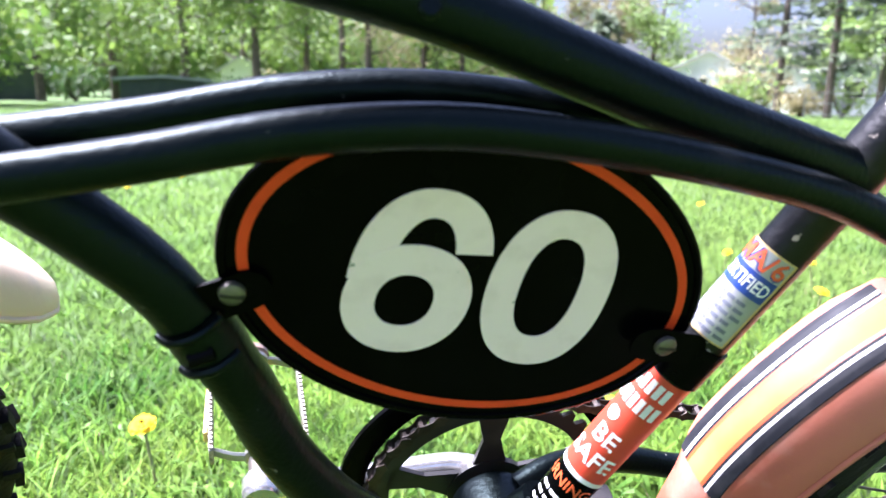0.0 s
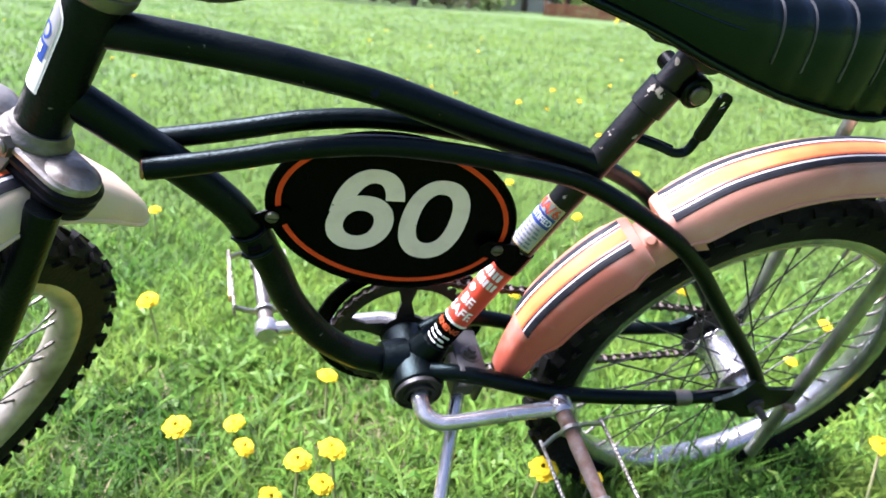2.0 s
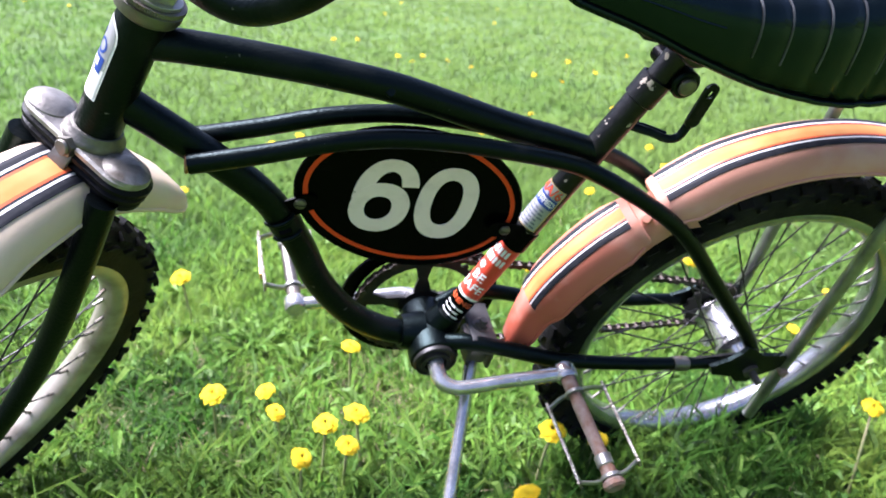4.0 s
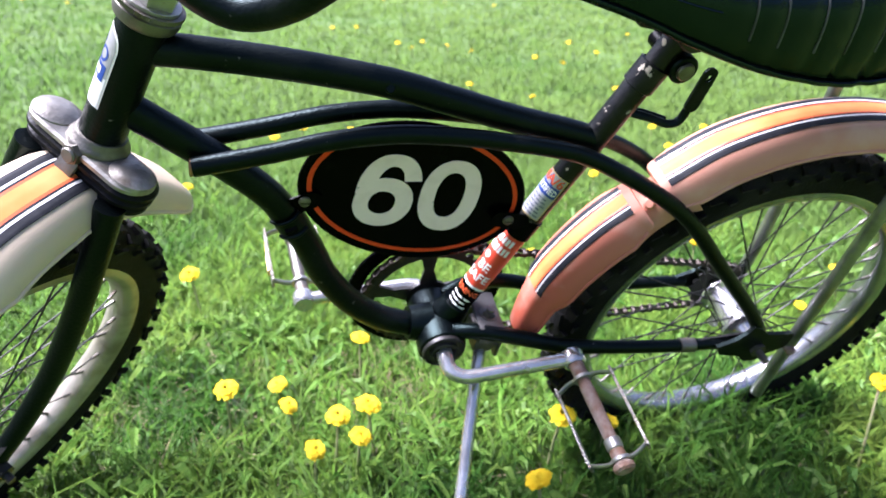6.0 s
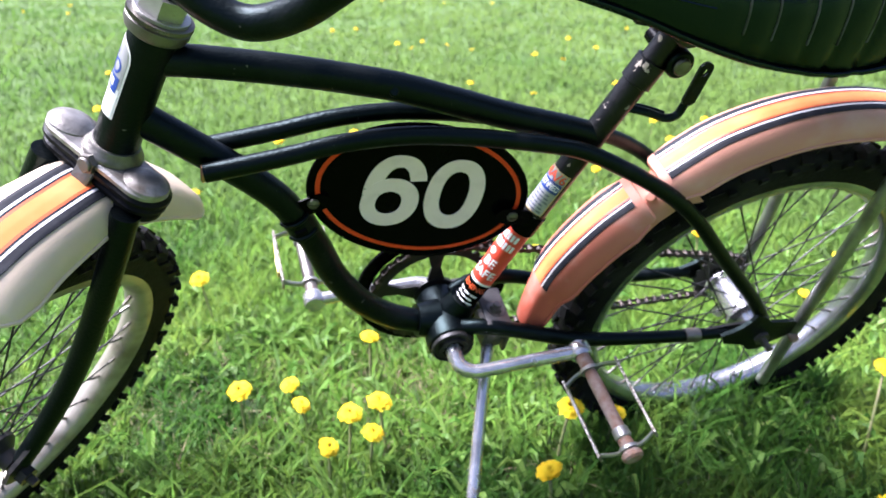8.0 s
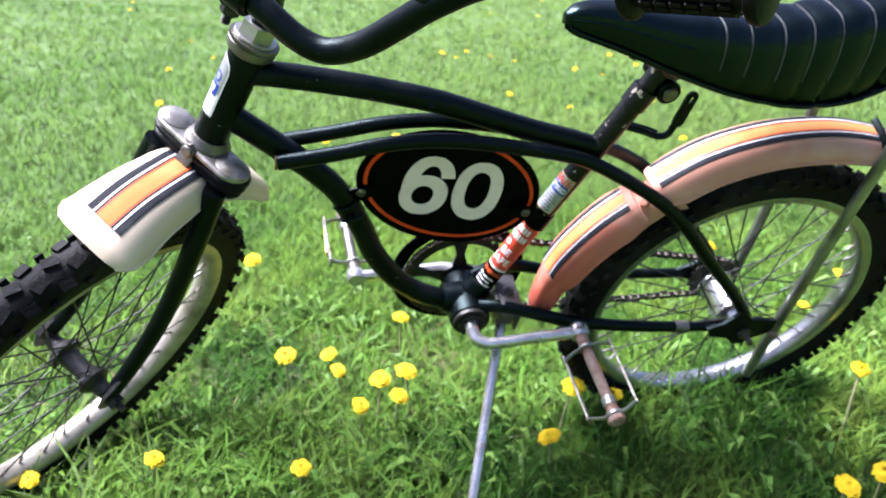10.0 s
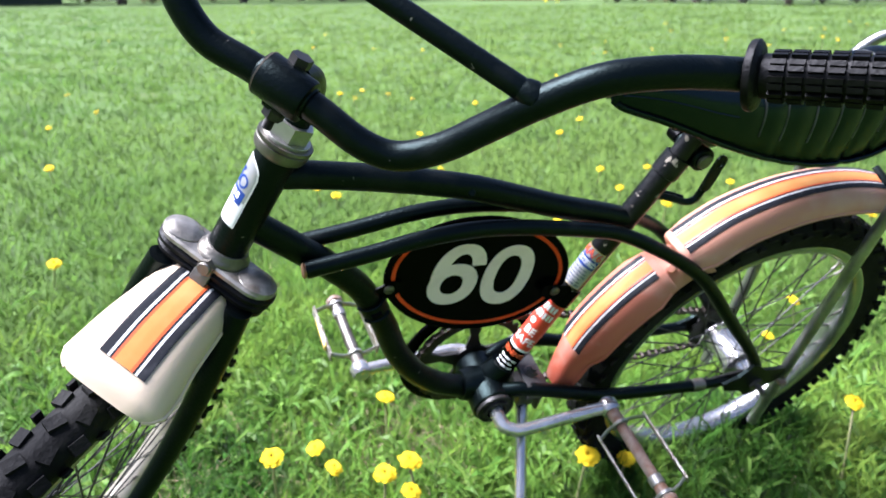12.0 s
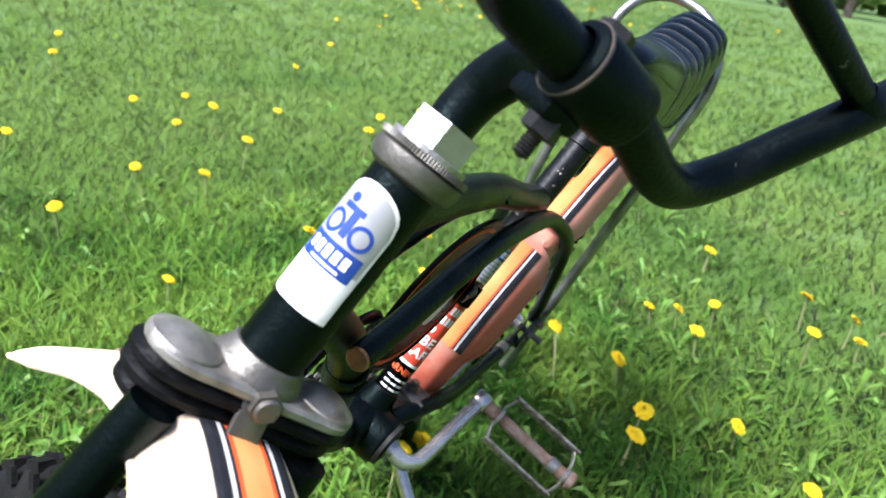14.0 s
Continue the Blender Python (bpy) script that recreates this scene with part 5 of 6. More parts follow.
xs, ys = scatter(640000, 1.0, 34.0)
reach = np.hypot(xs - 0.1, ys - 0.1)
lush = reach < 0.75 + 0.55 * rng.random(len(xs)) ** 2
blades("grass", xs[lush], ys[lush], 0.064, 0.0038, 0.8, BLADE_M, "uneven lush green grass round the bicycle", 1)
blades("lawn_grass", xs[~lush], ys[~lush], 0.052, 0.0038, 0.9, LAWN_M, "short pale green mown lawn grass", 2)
xs = np.concatenate([rng.normal(0.2, 0.8, 3200), rng.normal(-0.04, 0.17, 2600), rng.normal(-0.52, 0.18, 700)])
ys = np.concatenate([rng.normal(0.2, 0.6, 3200), rng.normal(0.22, 0.12, 2600), rng.normal(0.16, 0.18, 700)])
blades("dry_grass", xs, ys, 0.034, 0.0030, 1.5, STRAW_M, "dead straw between the grass", 4)


# taller tufts that the mower leaves round the sunken wheels
xs = np.concatenate([rng.uniform(0.20, 0.64, 900), rng.uniform(-0.62, -0.40, 260)])
ys = np.concatenate([rng.normal(-0.060, 0.030, 900), rng.normal(-0.16, 0.05, 260)])
blades("tall_grass", xs, ys, 0.092, 0.0040, 0.7, BLADE_M, "taller grass tufts against the sunken tyres", 6)


def weeds(n):
    """Broad pointed leaves in flat rosettes."""
    rnd = random.Random(21)
    verts, faces = [], []
    for _ in range(n):
        x, y = rnd.gauss(0.15, 0.75), rnd.gauss(0.1, 0.5)
        z = ground_height(x, y)
        for k in range(rnd.randint(4, 8)):
            a = rnd.uniform(0, 6.283)
            ln, w, rise = rnd.uniform(0.03, 0.070), rnd.uniform(0.0026, 0.0078), rnd.uniform(0.015, 0.058)
            d, s = Vector((math.cos(a), math.sin(a), 0)), Vector((-math.sin(a), math.cos(a), 0))
            o = Vector((x, y, z))
            i = len(verts)
            verts += [o, o + d * ln * 0.4 + s * w * 0.7 + Vector((0, 0, rise * 0.7)), o + d * ln * 0.4 - s * w * 0.7 + Vector((0, 0, rise * 0.7)), o + d * ln * 0.4 + Vector((0, 0, rise * 0.62)),
                      o + d * ln * 0.78 + s * w + Vector((0, 0, rise)), o + d * ln * 0.78 - s * w + Vector((0, 0, rise)), o + d * ln * 0.78 + Vector((0, 0, rise * 0.9)), o + d * ln * 1.05 + Vector((0, 0, rise * 0.85))]
            faces += [(i, i + 1, i + 3), (i, i + 3, i + 2), (i + 1, i + 4, i + 6, i + 3), (i + 3, i + 6, i + 5, i + 2), (i + 4, i + 7, i + 6), (i + 6, i + 7, i + 5)]
    ob = new("weed_leaves", mesh_of("weed_leaves", (verts, faces), WEED_M, smooth=False))
    return tagged(ob, "broad green weed leaves low in the grass", "weeds", kind="stuff")


weeds(600)


def flower_geo(seed, r=0.0145):
    """A dandelion head of three rings of narrow petals over a green cup."""
    rnd = random.Random(seed)
    verts, faces = [], []
    for count, rad, lift, tilt in ((26, r, 0.0015, -0.02), (26, r * 0.94, 0.0022, 0.10), (24, r * 0.82, 0.0030, 0.22), (20, r * 0.66, 0.0036, 0.38), (15, r * 0.48, 0.0042, 0.60), (9, r * 0.28, 0.0046, 1.0)):
        for k in range(count):
            a = 2 * math.pi * (k + rnd.uniform(-0.3, 0.3)) / count
            l2 = rad * rnd.uniform(0.85, 1.1)
            d, s = Vector((math.cos(a), math.sin(a), 0)), Vector((-math.sin(a), math.cos(a), 0))
            up = Vector((0, 0, 1))
            w = r * 0.17
            i = len(verts)
            verts += [up * lift * 0.4 - s * w * 0.4, up * lift * 0.4 + s * w * 0.4, d * l2 * 0.7 + s * w + up * (lift + l2 * tilt * 0.55), d * l2 * 0.7 - s * w + up * (lift + l2 * tilt * 0.55),
                      d * l2 + s * w * 0.7 + up * (lift + l2 * tilt * 0.6), d * l2 - s * w * 0.7 + up * (lift + l2 * tilt * 0.6)]
            faces += [(i, i + 1, i + 2, i + 3), (i + 3, i + 2, i + 4, i + 5)]
    return verts, faces


def dandelion(seed, h=0.092, lean=(0.0, 0.0)):
    stem = new("dandelion", mesh_of("dandelion", join(tube(spline([(0, 0, -0.01), (lean[0] * 0.4, lean[1] * 0.4, h * 0.55), (lean[0], lean[1], h)], 4), (0.0021, 0.0017), 7),
                                                       lathe([(0.0018, h - 0.004), (0.0052, h - 0.001), (0.0055, h + 0.002)], (lean[0], lean[1], 0), (0, 0, 1), 10)), STEM_M))
    tagged(stem, "yellow dandelion in flower in the grass", "flower", "dandelions in the lawn")
    m = pose(lean[0], lean[1], h, seed * 7 % 23 + 10, seed * 5 % 19 - 12, 0)
    part("flower_head", moved(flower_geo(seed), m), PETAL_M, stem, "open yellow flower head", smooth=False)
    return stem


KINDS = [dandelion(1, 0.100), dandelion(2, 0.085, (0.008, 0.004)), dandelion(3, 0.092, (-0.006, 0.008)), dandelion(4, 0.070)]
BY_BIKE = [(-0.167, 0.105), (-0.241, 0.06), (-0.154, 0.026), (-0.054, -0.045), (-0.143, -0.089), (-0.114, -0.058), (-0.088, -0.075), (-0.046, 0.139), (0.119, -0.213), (-0.287, 0.442), (0.163, -0.117), (0.238, -0.114), (0.948, 0.232), (-0.432, -0.156), (-0.582, -0.139), (-0.237, -0.195), (0.46, -0.363), (0.801, 0.171), (0.721, 0.401)]
BEHIND_SEAT = [(0.657, -0.276), (0.521, -0.336), (0.601, -0.486), (0.531, -0.607), (0.983, -0.275), (0.982, -0.325), (1.079, -0.392), (0.886, -0.383), (1.236, -0.571), (1.2, -0.661), (1.155, -0.69), (1.051, -0.582), (1.438, -0.322)]
ON_LAWN = [(3.126, 3.23), (4.588, 4.368), (4.649, 3.921), (5.038, 3.593), (4.186, 2.707), (4.68, 2.577), (5.65, 2.823), (6.74, 2.923), (0.871, 3.657), (1.159, 3.917), (1.251, 3.734), (1.581, 3.079), (2.025, 3.561), (1.792, 2.575), (0.696, 1.799), (0.721, 1.448), (0.61, 1.384), (0.22, 1.54), (1.501, 0.79), (1.801, 0.923), (1.917, 0.803), (1.677, 0.679), (1.645, 0.59), (1.796, 0.612), (3.029, 1.993), (1.44, 1.49), (1.356, 1.271), (1.144, 1.248), (1.258, 1.553), (1.402, 2.108), (1.093, 0.945), (0.822, 0.825), (0.761, 1.004), (0.426, 0.854), (0.374, 0.509)]
BEFORE_TREES = [(-0.834, 3.417), (-0.71, 2.296), (-0.625, 1.121), (-0.791, 4.591), (-0.61, 3.826), (0.759, 5.164), (0.55, 4.875), (0.801, 3.821), (1.066, 4.242), (0.02, 1.779), (-0.086, 1.634), (0.183, 1.675), (1.981, 3.89), (1.515, 3.262), (1.06, 2.214), (0.032, 1.011)]
rnd = random.Random(8)
spots = [(x, y + 0.028) for x, y in BY_BIKE] + BEHIND_SEAT + ON_LAWN + BEFORE_TREES
for cx, cy, n, s in ((7.6, 3.2, 40, 0.9), (8.6, 2.6, 30, 1.1), (6.6, 1.4, 12, 0.6), (7.8, 4.4, 24, 0.9), (10.9, 7.0, 30, 2.2), (5.3, 5.5, 10, 1.2), (3.0, 7.5, 10, 1.6), (-1.5, 8.5, 8, 1.6), (13.0, 4.0, 24, 2.0)):
    spots += [(cx + rnd.gauss(0, s), cy + rnd.gauss(0, s)) for _ in range(n)]
for i, (x, y) in enumerate(spots):
    kind = KINDS[rnd.randrange(4)]
    big = rnd.uniform(0.85, 1.2) * (1.25 if x > 5 else 1.0)
    m = Matrix.Translation((x, y, ground_height(x, y))) @ pose(0, 0, 0, rnd.uniform(-8, 8), rnd.uniform(-8, 8), rnd.uniform(-70, 70)) @ Matrix.Scale(big, 4)
    c = copy_thing(kind, m)
    c.scale = (big, big, big)
for k, (kind, spot) in enumerate(zip(KINDS, ((-0.329, 1.044), (0.845, 2.466), (2.308, 1.654), (1.6, 1.214)))):
    kind.matrix_world = Matrix.Translation((*spot, ground_height(*spot)))
bent = dandelion(9, 0.11, (0.035, 0.030))
bent.matrix_world = Matrix.Translation((0.600, -0.178, 0.0))
tagged(bent, "yellow dandelion on a long leaning stem")

# ---- far edge of the lawn: trees, houses, deck ----
BARK = material("bark", (0.075, 0.058, 0.045), 0.9, 0, (0.13, 0.10, 0.08), 4, (0.4, 0.7), 0.6, 20)
LEAF_A = material("spring_leaves", (0.13, 0.22, 0.036), 0.6, 0, (0.21, 0.31, 0.060), 0.5, (0.35, 0.7), island=0.25, transmit=0.45)
LEAF_B = material("dark_leaves", (0.055, 0.12, 0.03), 0.6, 0, (0.10, 0.18, 0.045), 0.5, (0.35, 0.7), island=0.25, transmit=0.4)
LEAF_C = material("buff_buds", (0.26, 0.24, 0.10), 0.7, 0, (0.34, 0.30, 0.15), 0.5, (0.35, 0.7), island=0.22, transmit=0.4)
NEEDLE = material("pine_needles", (0.05, 0.085, 0.035), 0.6, 0, (0.10, 0.14, 0.055), 0.6, (0.35, 0.7), island=0.4, transmit=0.2)
SIDING = material("white_siding", (0.84, 0.83, 0.81), 0.6, 0, (0.66, 0.65, 0.63), 0.8, (0.4, 0.7), 0.2, 4)
GREY_WALL = material("grey_white_wall", (0.38, 0.40, 0.43), 0.7, 0, (0.30, 0.32, 0.34), 0.7, (0.4, 0.7))
SHINGLE = material("pale_roofing", (0.55, 0.54, 0.52), 0.8, 0, (0.42, 0.41, 0.40), 3, (0.4, 0.7), 0.3, 10)
SHED_M = material("dark_green_shed", (0.045, 0.065, 0.055), 0.7, 0, (0.07, 0.085, 0.07), 2, (0.4, 0.7))
GLASS = material("window_glass", (0.02, 0.024, 0.03), 0.08)
DECK_M = material("stained_deck_boards", (0.20, 0.075, 0.038), 0.7, 0, (0.28, 0.12, 0.065), 3, (0.4, 0.7))
YELLOW = material("yellow_plastic", (0.85, 0.68, 0.02), 0.4)
WIRE = material("galvanised_wire", (0.22, 0.23, 0.23), 0.5, 0.6)
EYE0 = Vector((-0.15, -0.65, 0))


def far(deg, dist):
    """A place at a bearing (to the left of +y) and distance from the walk."""
    return EYE0 + Vector((-math.sin(radians(deg - 0.8)) * dist, math.cos(radians(deg - 0.8)) * dist, 0))


def tree(name, at, height, spread, leaf, seed, leaves=1500, size=0.34, clear=0.25, trunk_r=0.16, label="", gaps=0.35):
    """A tapered trunk with limbs, and a crown of many small leaf clumps round the limb ends."""
    rnd = random.Random(seed)
    ob = new(name)
    ob.matrix_world = Matrix.Translation((at.x, at.y, ground_height(at.x, at.y)))
    tagged(ob, label, "tree", "trees at the edge of the lawn")
    top = Vector((rnd.uniform(-0.5, 0.5), rnd.uniform(-0.5, 0.5), height * 0.92))
    trunk = spline([(0, 0, -0.3), (rnd.uniform(-0.1, 0.1), rnd.uniform(-0.1, 0.1), height * 0.3), top * 0.62 + Vector((rnd.uniform(-0.3, 0.3), rnd.uniform(-0.3, 0.3), 0)), top], 5)
    wood = [tube(trunk, (trunk_r * 1.25, trunk_r * 0.9, trunk_r * 0.5, 0.03), 9)]
    ends = []
    for k in range(rnd.randint(11, 15)):
        t = clear + (0.95 - clear) * rnd.random()
        p = trunk[min(len(trunk) - 1, int(t * len(trunk)))]
        a = rnd.uniform(0, 6.283)
        ln = spread * rnd.uniform(0.45, 1.0) * (1.15 - 0.65 * t)
        q = p + Vector((math.cos(a) * ln, math.sin(a) * ln, ln * rnd.uniform(0.15, 0.7)))
        mid = p.lerp(q, 0.5) + Vector((0, 0, -0.1 * ln))
        wood.append(tube(spline([p, mid, q], 3), (trunk_r * 0.36, trunk_r * 0.2, 0.018), 6))
        ends += [(q, ln * 0.55), (mid, ln * 0.42), (p.lerp(q, 0.78), ln * 0.45)]
    ends += [(top, spread * 0.35)]
    part("trunk", join(*wood), BARK, ob)
    verts, faces = [], []
    ends = [e for e in ends if rnd.random() > gaps * 0.4]
    for k in range(leaves):
        c, r = ends[rnd.randrange(len(ends))]
        d = Vector((rnd.gauss(0, 1), rnd.gauss(0, 1), rnd.gauss(0, 0.8)))
        p = c + d * (r * 0.5 + 0.12)
        if p.z < height * 0.10:
            continue
        u = Vector((rnd.gauss(0, 1), rnd.gauss(0, 1), rnd.gauss(0, 1))).normalized()
        v = u.orthogonal().normalized()
        s = size * rnd.uniform(0.45, 1.25)
        i = len(verts)
        verts += [p - u * s * 0.5, p + v * s * 0.32 - u * s * 0.1, p + u * s * 0.2 + v * s * 0.22, p + u * s * 0.55, p - v * s * 0.3 + u * s * 0.12]
        faces += [(i, i + 1, i + 2, i + 3, i + 4)]
    part("crown", (verts, faces), leaf, ob, smooth=False)
    return ob


def conifer(at, height, seed, label):
    rnd = random.Random(seed)
    ob = new("pine_tree")
    ob.matrix_world = Matrix.Translation((at.x, at.y, 0))
    tagged(ob, label, "tree", "trees at the edge of the lawn")
    wood = [tube([(0, 0, -0.3), (0.05, 0, height * 0.5), (0, 0.05, height)], (0.20, 0.15, 0.03), 9)]
    verts, faces = [], []
    for k in range(46):
        z = height * (0.16 + 0.82 * (k + rnd.random()) / 46)
        a = rnd.uniform(0, 6.283)
        ln = (1 - z / height) * height * 0.30 + 0.5
        ln *= rnd.uniform(0.6, 1.1)
        d = Vector((math.cos(a), math.sin(a), 0))
        q = Vector((0, 0, z)) + d * ln + Vector((0, 0, ln * rnd.uniform(-0.25, 0.15)))
        wood.append(tube([(0, 0, z), Vector((0, 0, z)).lerp(q, 0.5) + Vector((0, 0, 0.08)), q], (0.035, 0.012), 5))
        for j in range(34):
            p = Vector((0, 0, z)).lerp(q, rnd.uniform(0.2, 1.0)) + Vector((rnd.gauss(0, 0.16), rnd.gauss(0, 0.16), rnd.gauss(0, 0.11)))
            u = (d + Vector((rnd.gauss(0, 0.6), rnd.gauss(0, 0.6), rnd.gauss(0, 0.5)))).normalized()
            v = u.orthogonal().normalized()
            s = rnd.uniform(0.16, 0.36)
            i = len(verts)
            verts += [p - u * s, p + v * s * 0.3, p + u * s, p - v * s * 0.3]
            faces.append((i, i + 1, i + 2, i + 3))
    part("trunk", join(*wood), BARK, ob)
    part("crown", (verts, faces), NEEDLE, ob, smooth=False)
    return ob


# tall trees from the far left round to the right
n_tree = 0
for deg, dist, h, sp, leaf, size, tr, gap in ((21, 30, 9.5, 3.4, LEAF_A, 0.42, 0.26, 0.5), (15.5, 44, 12, 4.2, LEAF_A, 0.42, 0.2, 0.3), (11.0, 50, 12, 4.4, LEAF_A, 0.45, 0.2, 0.2), (6.5, 46, 13, 4.4, LEAF_A, 0.42, 0.24, 0.25),
                                              (1.5, 43, 13, 4.2, LEAF_A, 0.42, 0.22, 0.35), (-2.0, 50, 12, 4.2, LEAF_A, 0.45, 0.2, 0.3), (-6.5, 44, 12, 3.8, LEAF_C, 0.36, 0.2, 0.4), (-10.5, 50, 12, 4.2, LEAF_A, 0.4, 0.2, 0.4),
                                              (-13.5, 47, 10, 3.6, LEAF_C, 0.34, 0.18, 0.4), (-17.5, 56, 12, 4.2, LEAF_A, 0.4, 0.2, 0.4), (-21.5, 58, 11, 3.8, LEAF_C, 0.36, 0.2, 0.4), (-27.0, 60, 12, 4.0, LEAF_A, 0.4, 0.2, 0.5),
                                              (-33.5, 64, 12, 4.0, LEAF_C, 0.36, 0.2, 0.5), (-44.5, 34, 6.0, 2.6, LEAF_A, 0.30, 0.13, 0.45), (-50, 46, 10, 3.8, LEAF_B, 0.38, 0.2, 0.3), (-55, 44, 9, 3.6, LEAF_B, 0.38, 0.2, 0.3),
                                              (-61, 46, 10, 3.8, LEAF_A, 0.4, 0.2, 0.3), (-67, 44, 10, 3.8, LEAF_B, 0.4, 0.2, 0.3), (-74, 46, 11, 4.0, LEAF_B, 0.4, 0.2, 0.3), (-82, 44, 10, 3.8, LEAF_A, 0.4, 0.2, 0.3), (-90, 46, 11, 4, LEAF_B, 0.4, 0.2, 0.3), (2.5, 62, 17, 5.0, LEAF_A, 0.5, 0.25, 0.2), (-4.5, 60, 17, 5.0, LEAF_A, 0.5, 0.25, 0.2), (-11.5, 62, 17, 5.0, LEAF_C, 0.5, 0.25, 0.2), (-15.5, 64, 18, 5.0, LEAF_A, 0.5, 0.25, 0.2), (-19.5, 66, 17, 5.0, LEAF_C, 0.5, 0.25, 0.2), (-24.5, 68, 17, 5.0, LEAF_C, 0.5, 0.25, 0.3), (27, 46, 12, 4.2, LEAF_A, 0.42, 0.2, 0.3), (33, 44, 12, 4.2, LEAF_B, 0.42, 0.2, 0.3)):
    n_tree += 1
    tree("tree", far(deg, dist), h, sp, leaf, 40 + n_tree, 3200, size * 0.85, 0.2, tr, {LEAF_A.name: "tall tree in fresh light green leaf", LEAF_B.name: "dark green leafy tree", LEAF_C.name: "tree with buff spring buds and few leaves"}[leaf.name], gap)
for deg, dist, h, sd in ((-38.6, 40, 13, 5), (-41.6, 40, 13, 6), (-35.5, 43, 12, 7), (-23.5, 49, 6, 9)):
    conifer(far(deg, dist), h, sd, "tall thin pine with bare lower trunk")


def shrub(at, h, r, leaf, seed, label):
    rnd = random.Random(seed)
    ob = new("shrub")
    ob.matrix_world = Matrix.Translation((at.x, at.y, 0))
    tagged(ob, label, "shrub", "shrubs at the edge of the lawn")
    wood, verts, faces = [], [], []
    for k in range(9):
        a = rnd.uniform(0, 6.283)
        q = Vector((math.cos(a) * r * 0.8, math.sin(a) * r * 0.8, h * rnd.uniform(0.5, 0.95)))
        wood.append(tube(spline([(0, 0, -0.1), q * 0.5 + Vector((0, 0, 0.2)), q], 3), (0.05, 0.015), 5))
        for j in range(60):
            p = q * rnd.uniform(0.35, 1.05) + Vector((rnd.gauss(0, r * 0.28), rnd.gauss(0, r * 0.28), rnd.gauss(0, h * 0.14)))
            if p.z < 0.05:
                continue
            u = Vector((rnd.gauss(0, 1), rnd.gauss(0, 1), rnd.gauss(0, 1))).normalized()
            v = u.orthogonal().normalized()
            s = rnd.uniform(0.14, 0.34)
            i = len(verts)
            verts += [p - u * s * 0.6, p + v * s * 0.35, p + u * s * 0.6, p - v * s * 0.35]
            faces.append((i, i + 1, i + 2, i + 3))
    part("branch", join(*wood), BARK, ob)
    part("foliage", (verts, faces), leaf, ob, smooth=False)


for k, (deg, dist, h, r, leaf) in enumerate(((19, 47, 1.8, 1.6, LEAF_A), (13.5, 48, 2.0, 1.8, LEAF_B), (3.5, 49, 1.8, 1.8, LEAF_B), (-0.5, 48, 1.8, 1.6, LEAF_C), (-4.5, 50, 1.6, 1.6, LEAF_C), (-8.5, 50, 1.6, 1.6, LEAF_A), (-12, 50, 1.8, 1.7, LEAF_C), (-16, 49, 1.8, 1.8, LEAF_C), (-19, 50, 1.7, 1.6, LEAF_A),
                                         (-33.2, 40, 2.0, 1.5, LEAF_A), (-32.4, 45, 2.6, 1.5, LEAF_C), (-34.4, 45, 3.0, 1.8, LEAF_C), (-29.0, 48, 2.0, 1.3, LEAF_B), (-39.5, 44, 2.6, 1.7, LEAF_A), (-37, 41, 1.4, 1.2, LEAF_C), (-46.5, 41, 1.9, 1.5, LEAF_B), (-48.5, 42, 2.2, 1.6, LEAF_B), (-52.5, 42, 1.9, 1.6, LEAF_C), (-58, 42, 2.0, 1.7, LEAF_B), (-64, 43, 2.0, 1.7, LEAF_B), (-70, 43, 2.0, 1.7, LEAF_A), (-77, 43, 2.0, 1.8, LEAF_B), (-86, 43, 2.0, 1.8, LEAF_B))):
    shrub(far(deg, dist), h, r, leaf, 90 + k, {LEAF_A.name: "light green spring shrub before the trees", LEAF_B.name: "dark green leafy shrub before the trees", LEAF_C.name: "twiggy buff shrub before the trees"}[leaf.name])


def house(name, at, face, w, d, h, rise, wall_mat, roof_mat, windows, label, base=0.0):
    """A gabled house: gable end towards the walk, openings cut as recessed panes in frames."""
    ob = new(name)
    ob.matrix_world = Matrix.Translation((at.x, at.y, base)) @ pose(0, 0, 0, 0, 0, face)
    tagged(ob, label, "house")
    gable = [(-w / 2, 0), (w / 2, 0), (w / 2, h), (0, h + rise), (-w / 2, h)]
    part("wall", prism(gable, d, pose(0, d, 0, 90, 0, 0)), wall_mat, ob, smooth=False)
    for sg in (-1, 1):
        slope = math.degrees(math.atan2(rise, w / 2))
        ln = math.hypot(w / 2, rise) + 0.35
        m = Matrix.Translation((0, d / 2, h + rise)) @ pose(0, 0, 0, 0, sg * slope, 0) @ Matrix.Translation((sg * ln / 2, 0, 0.08))
        part("roof", box((ln, d + 0.7, 0.14), m), roof_mat, ob, smooth=False)
    for x, z, ww, wh in windows:
        wd = part("window", band([(x - ww / 2 - 0.09, z - wh / 2 - 0.09), (x + ww / 2 + 0.09, z - wh / 2 - 0.09), (x + ww / 2 + 0.09, z + wh / 2 + 0.09), (x - ww / 2 - 0.09, z + wh / 2 + 0.09)],
                                 [(x - ww / 2, z - wh / 2), (x + ww / 2, z - wh / 2), (x + ww / 2, z + wh / 2), (x - ww / 2, z + wh / 2)], 0.09, pose(0, -0.002, 0, 90, 0, 0)), SIDING, ob, smooth=False)
        part("pane", box((ww, 0.02, wh), Matrix.Translation((x, -0.03, z))), GLASS, wd, smooth=False)
    return ob


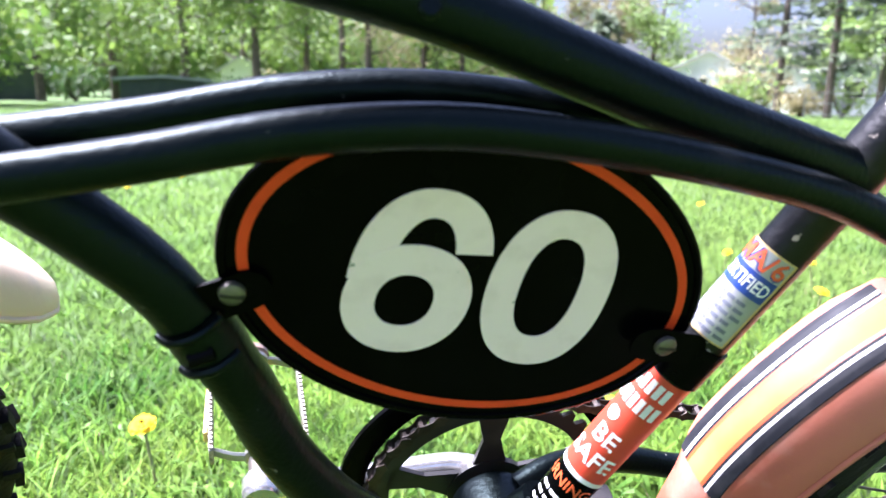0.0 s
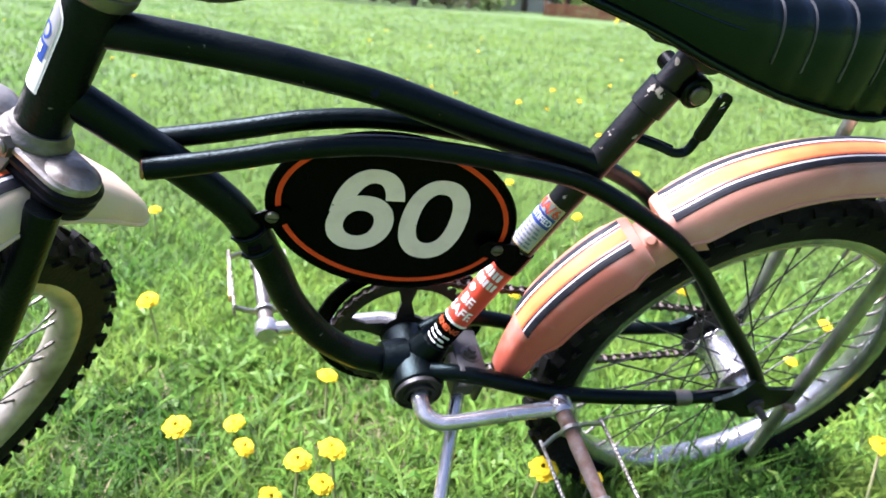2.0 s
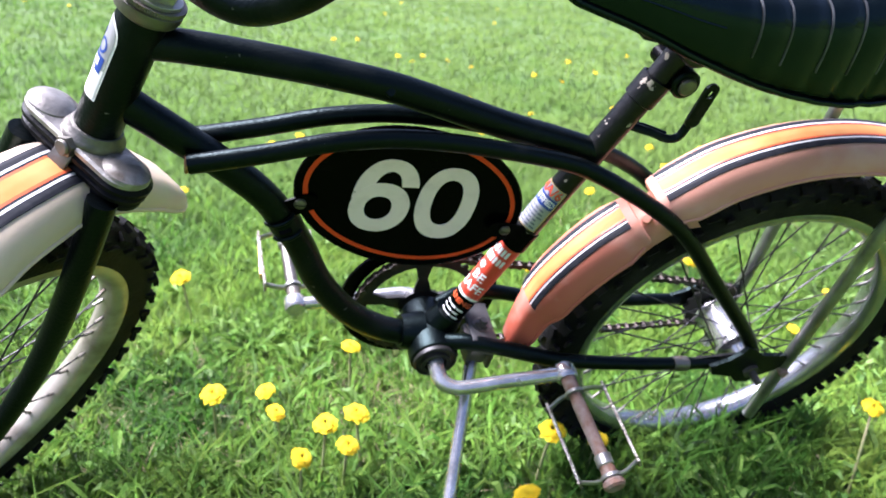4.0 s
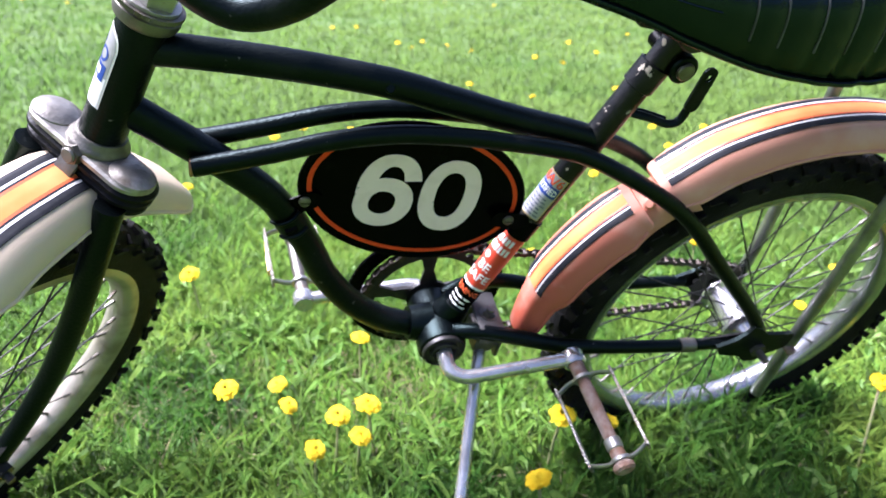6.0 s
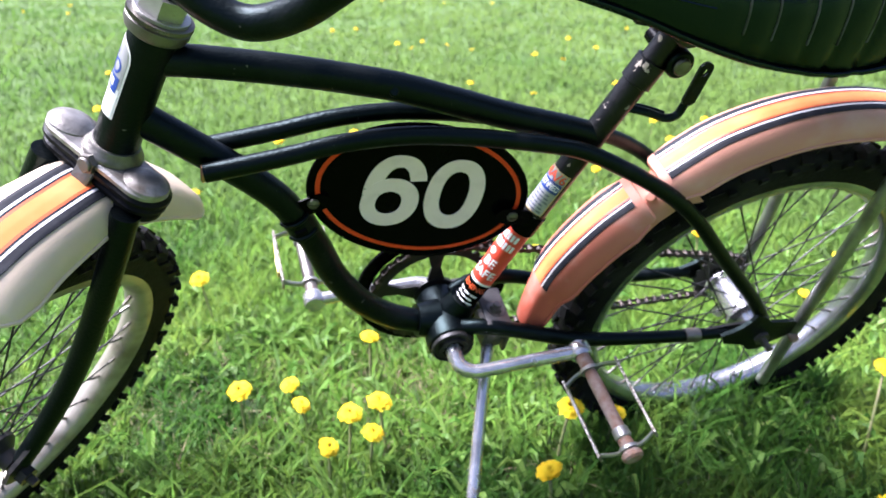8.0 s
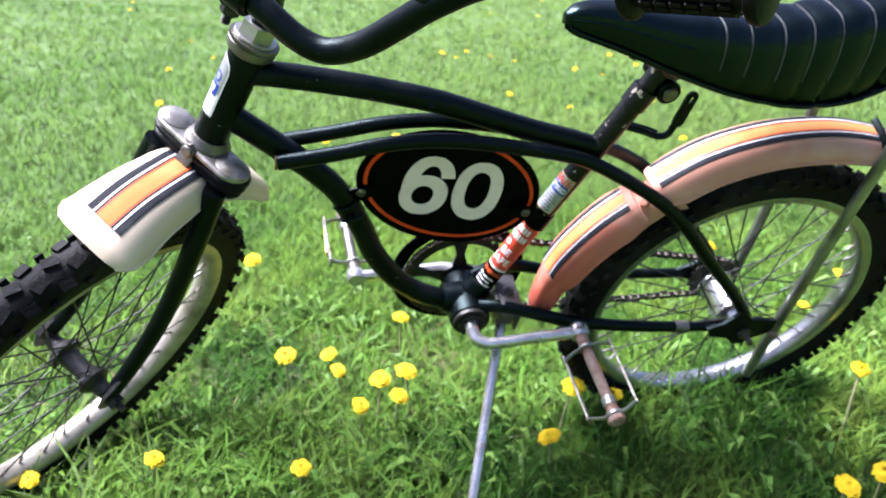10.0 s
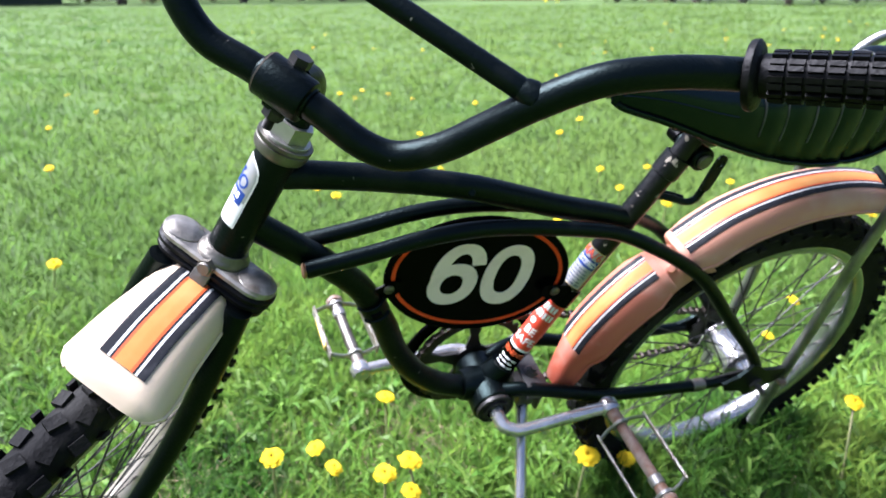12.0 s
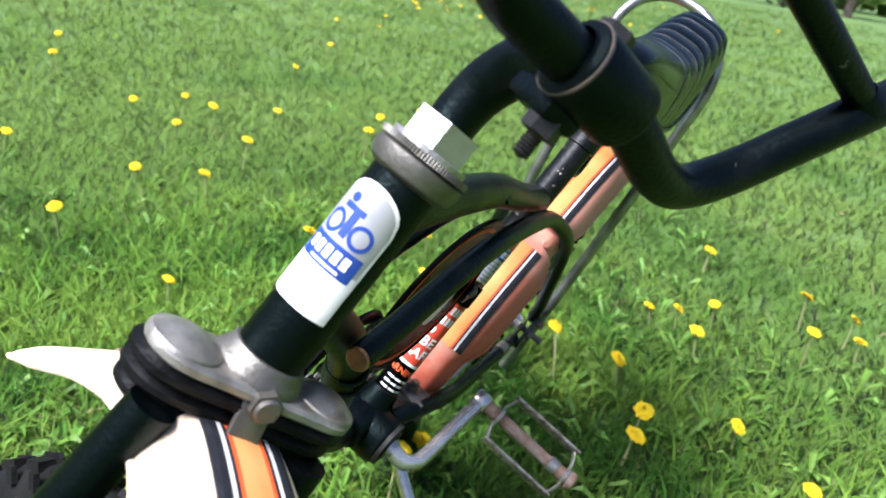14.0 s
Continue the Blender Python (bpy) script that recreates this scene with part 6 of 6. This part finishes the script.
house("house", far(-30.9, 53), -30.9, 5.0, 9.0, 2.5, 1.25, SIDING, SHINGLE, ((-1.0, 1.5, 0.45, 1.2), (-0.3, 1.5, 0.45, 1.2), (1.3, 1.7, 1.0, 0.8)), "white house with a pale gabled roof behind the trees")
house("garage", far(-36.0, 52), -36, 6.0, 7.0, 2.0, 0.8, SIDING, SHINGLE, ((-1.2, 1.2, 0.9, 0.8),), "low white garage behind the pines")
house("long_house", far(-43.5, 50), -43, 11.0, 7.0, 2.4, 0.8, GREY_WALL, SIDING, ((-3.0, 1.5, 1.1, 0.9), (1.5, 1.5, 1.1, 0.9)), "long grey-white house behind the pines")
house("small_house", far(-21.5, 62), -20, 5.0, 6.0, 2.6, 1.5, GREY_WALL, SHINGLE, ((-0.8, 1.5, 0.8, 0.9),), "grey house with a pale roof")
house("white_shed", far(2.6, 56), 4, 2.6, 3.0, 2.2, 0.8, SIDING, SHINGLE, ((0.2, 1.2, 0.5, 0.6),), "small white garden shed among trunks")
house("low_shed", far(7.9, 45), 8, 4.4, 3.0, 1.15, 0.16, SHED_M, GREY_WALL, (), "long low dark green shed with a pale roof edge")
house("low_shed", far(18.5, 47), 17, 4.6, 3.0, 1.7, 0.3, SHED_M, SHED_M, ((-1.3, 0.8, 0.8, 0.7),), "dark low shed under the trees")


def deck(at, face, w, label):
    ob = new("deck")
    ob.matrix_world = Matrix.Translation((at.x, at.y, 0)) @ pose(0, 0, 0, 0, 0, face)
    tagged(ob, label, "deck")
    part("platform", box((w, 2.6, 0.16), Matrix.Translation((0, 1.3, 0.62)), 0.02), DECK_M, ob, smooth=False)
    n = int(w / 0.22)
    for k in range(n):
        x = -w / 2 + (k + 0.5) * w / n
        part("skirt_board", box((w / n * 0.88, 0.03, 0.56), Matrix.Translation((x, -0.02, 0.29))), DECK_M, ob, smooth=False)
    for k in range(6):
        part("post", box((0.1, 0.1, 0.34), Matrix.Translation((-w / 2 + 0.05 + k * (w - 0.1) / 5, 0.06, 0.87))), DECK_M, ob, smooth=False)
    part("rail", box((w, 0.12, 0.05), Matrix.Translation((0, 0.06, 1.06))), DECK_M, ob, smooth=False)


deck(far(-26.4, 47), -26.5, 5.8, "red-brown stained wooden deck with a skirt of boards")

swing = new("play_frame")
sp = far(-28.6, 42)
swing.matrix_world = Matrix.Translation((sp.x, sp.y, 0)) @ pose(0, 0, 0, 0, 0, -28)
tagged(swing, "bright yellow A-frame play set on the lawn", "play set")
for sg in (-1, 1):
    for y in (0.0, 0.8):
        part("leg", tube([(sg * 0.32, y, -0.02), (sg * 0.06, y, 1.15)], 0.07, 8), YELLOW, swing)
part("beam", tube([(0, -0.1, 1.16), (0, 0.9, 1.16)], 0.06, 8), YELLOW, swing)

fence = new("wire_fence")
fp = far(-43.8, 39)
fence.matrix_world = Matrix.Translation((fp.x, fp.y, 0)) @ pose(0, 0, 0, 0, 0, -43)
tagged(fence, "thin galvanised wire fence along the lawn", "fence")
for k in range(7):
    part("post", tube([(-4.5 + 1.5 * k, 0, -0.05), (-4.5 + 1.5 * k, 0, 1.15)], 0.03, 7), WIRE, fence)
for z in (0.15, 0.65, 1.12):
    part("rail", tube([(-4.5, 0, z), (4.5, 0, z)], 0.018, 6), WIRE, fence)

# a dim wood closes the view behind the first row of trees
rnd = random.Random(77)
verts, faces = [], []
for k in range(30000):
    a = rnd.uniform(-125, 60)
    p = far(a, rnd.uniform(70, 95))
    z = abs(rnd.gauss(0, 6.5)) + rnd.uniform(0, 2.0)
    if -38 < a < -20 and z > 4.5:
        continue
    p.z = z
    u = Vector((rnd.gauss(0, 1), rnd.gauss(0, 1), rnd.gauss(0, 1))).normalized()
    v = u.orthogonal().normalized()
    s = rnd.uniform(0.5, 1.3)
    i = len(verts)
    verts += [p - u * s, p + v * s * 0.6, p + u * s, p - v * s * 0.6]
    faces.append((i, i + 1, i + 2, i + 3))
wood = new("far_woods", mesh_of("far_woods", (verts, faces), LEAF_A, smooth=False))
tagged(wood, "light green woods beyond the houses", "woods", kind="stuff")
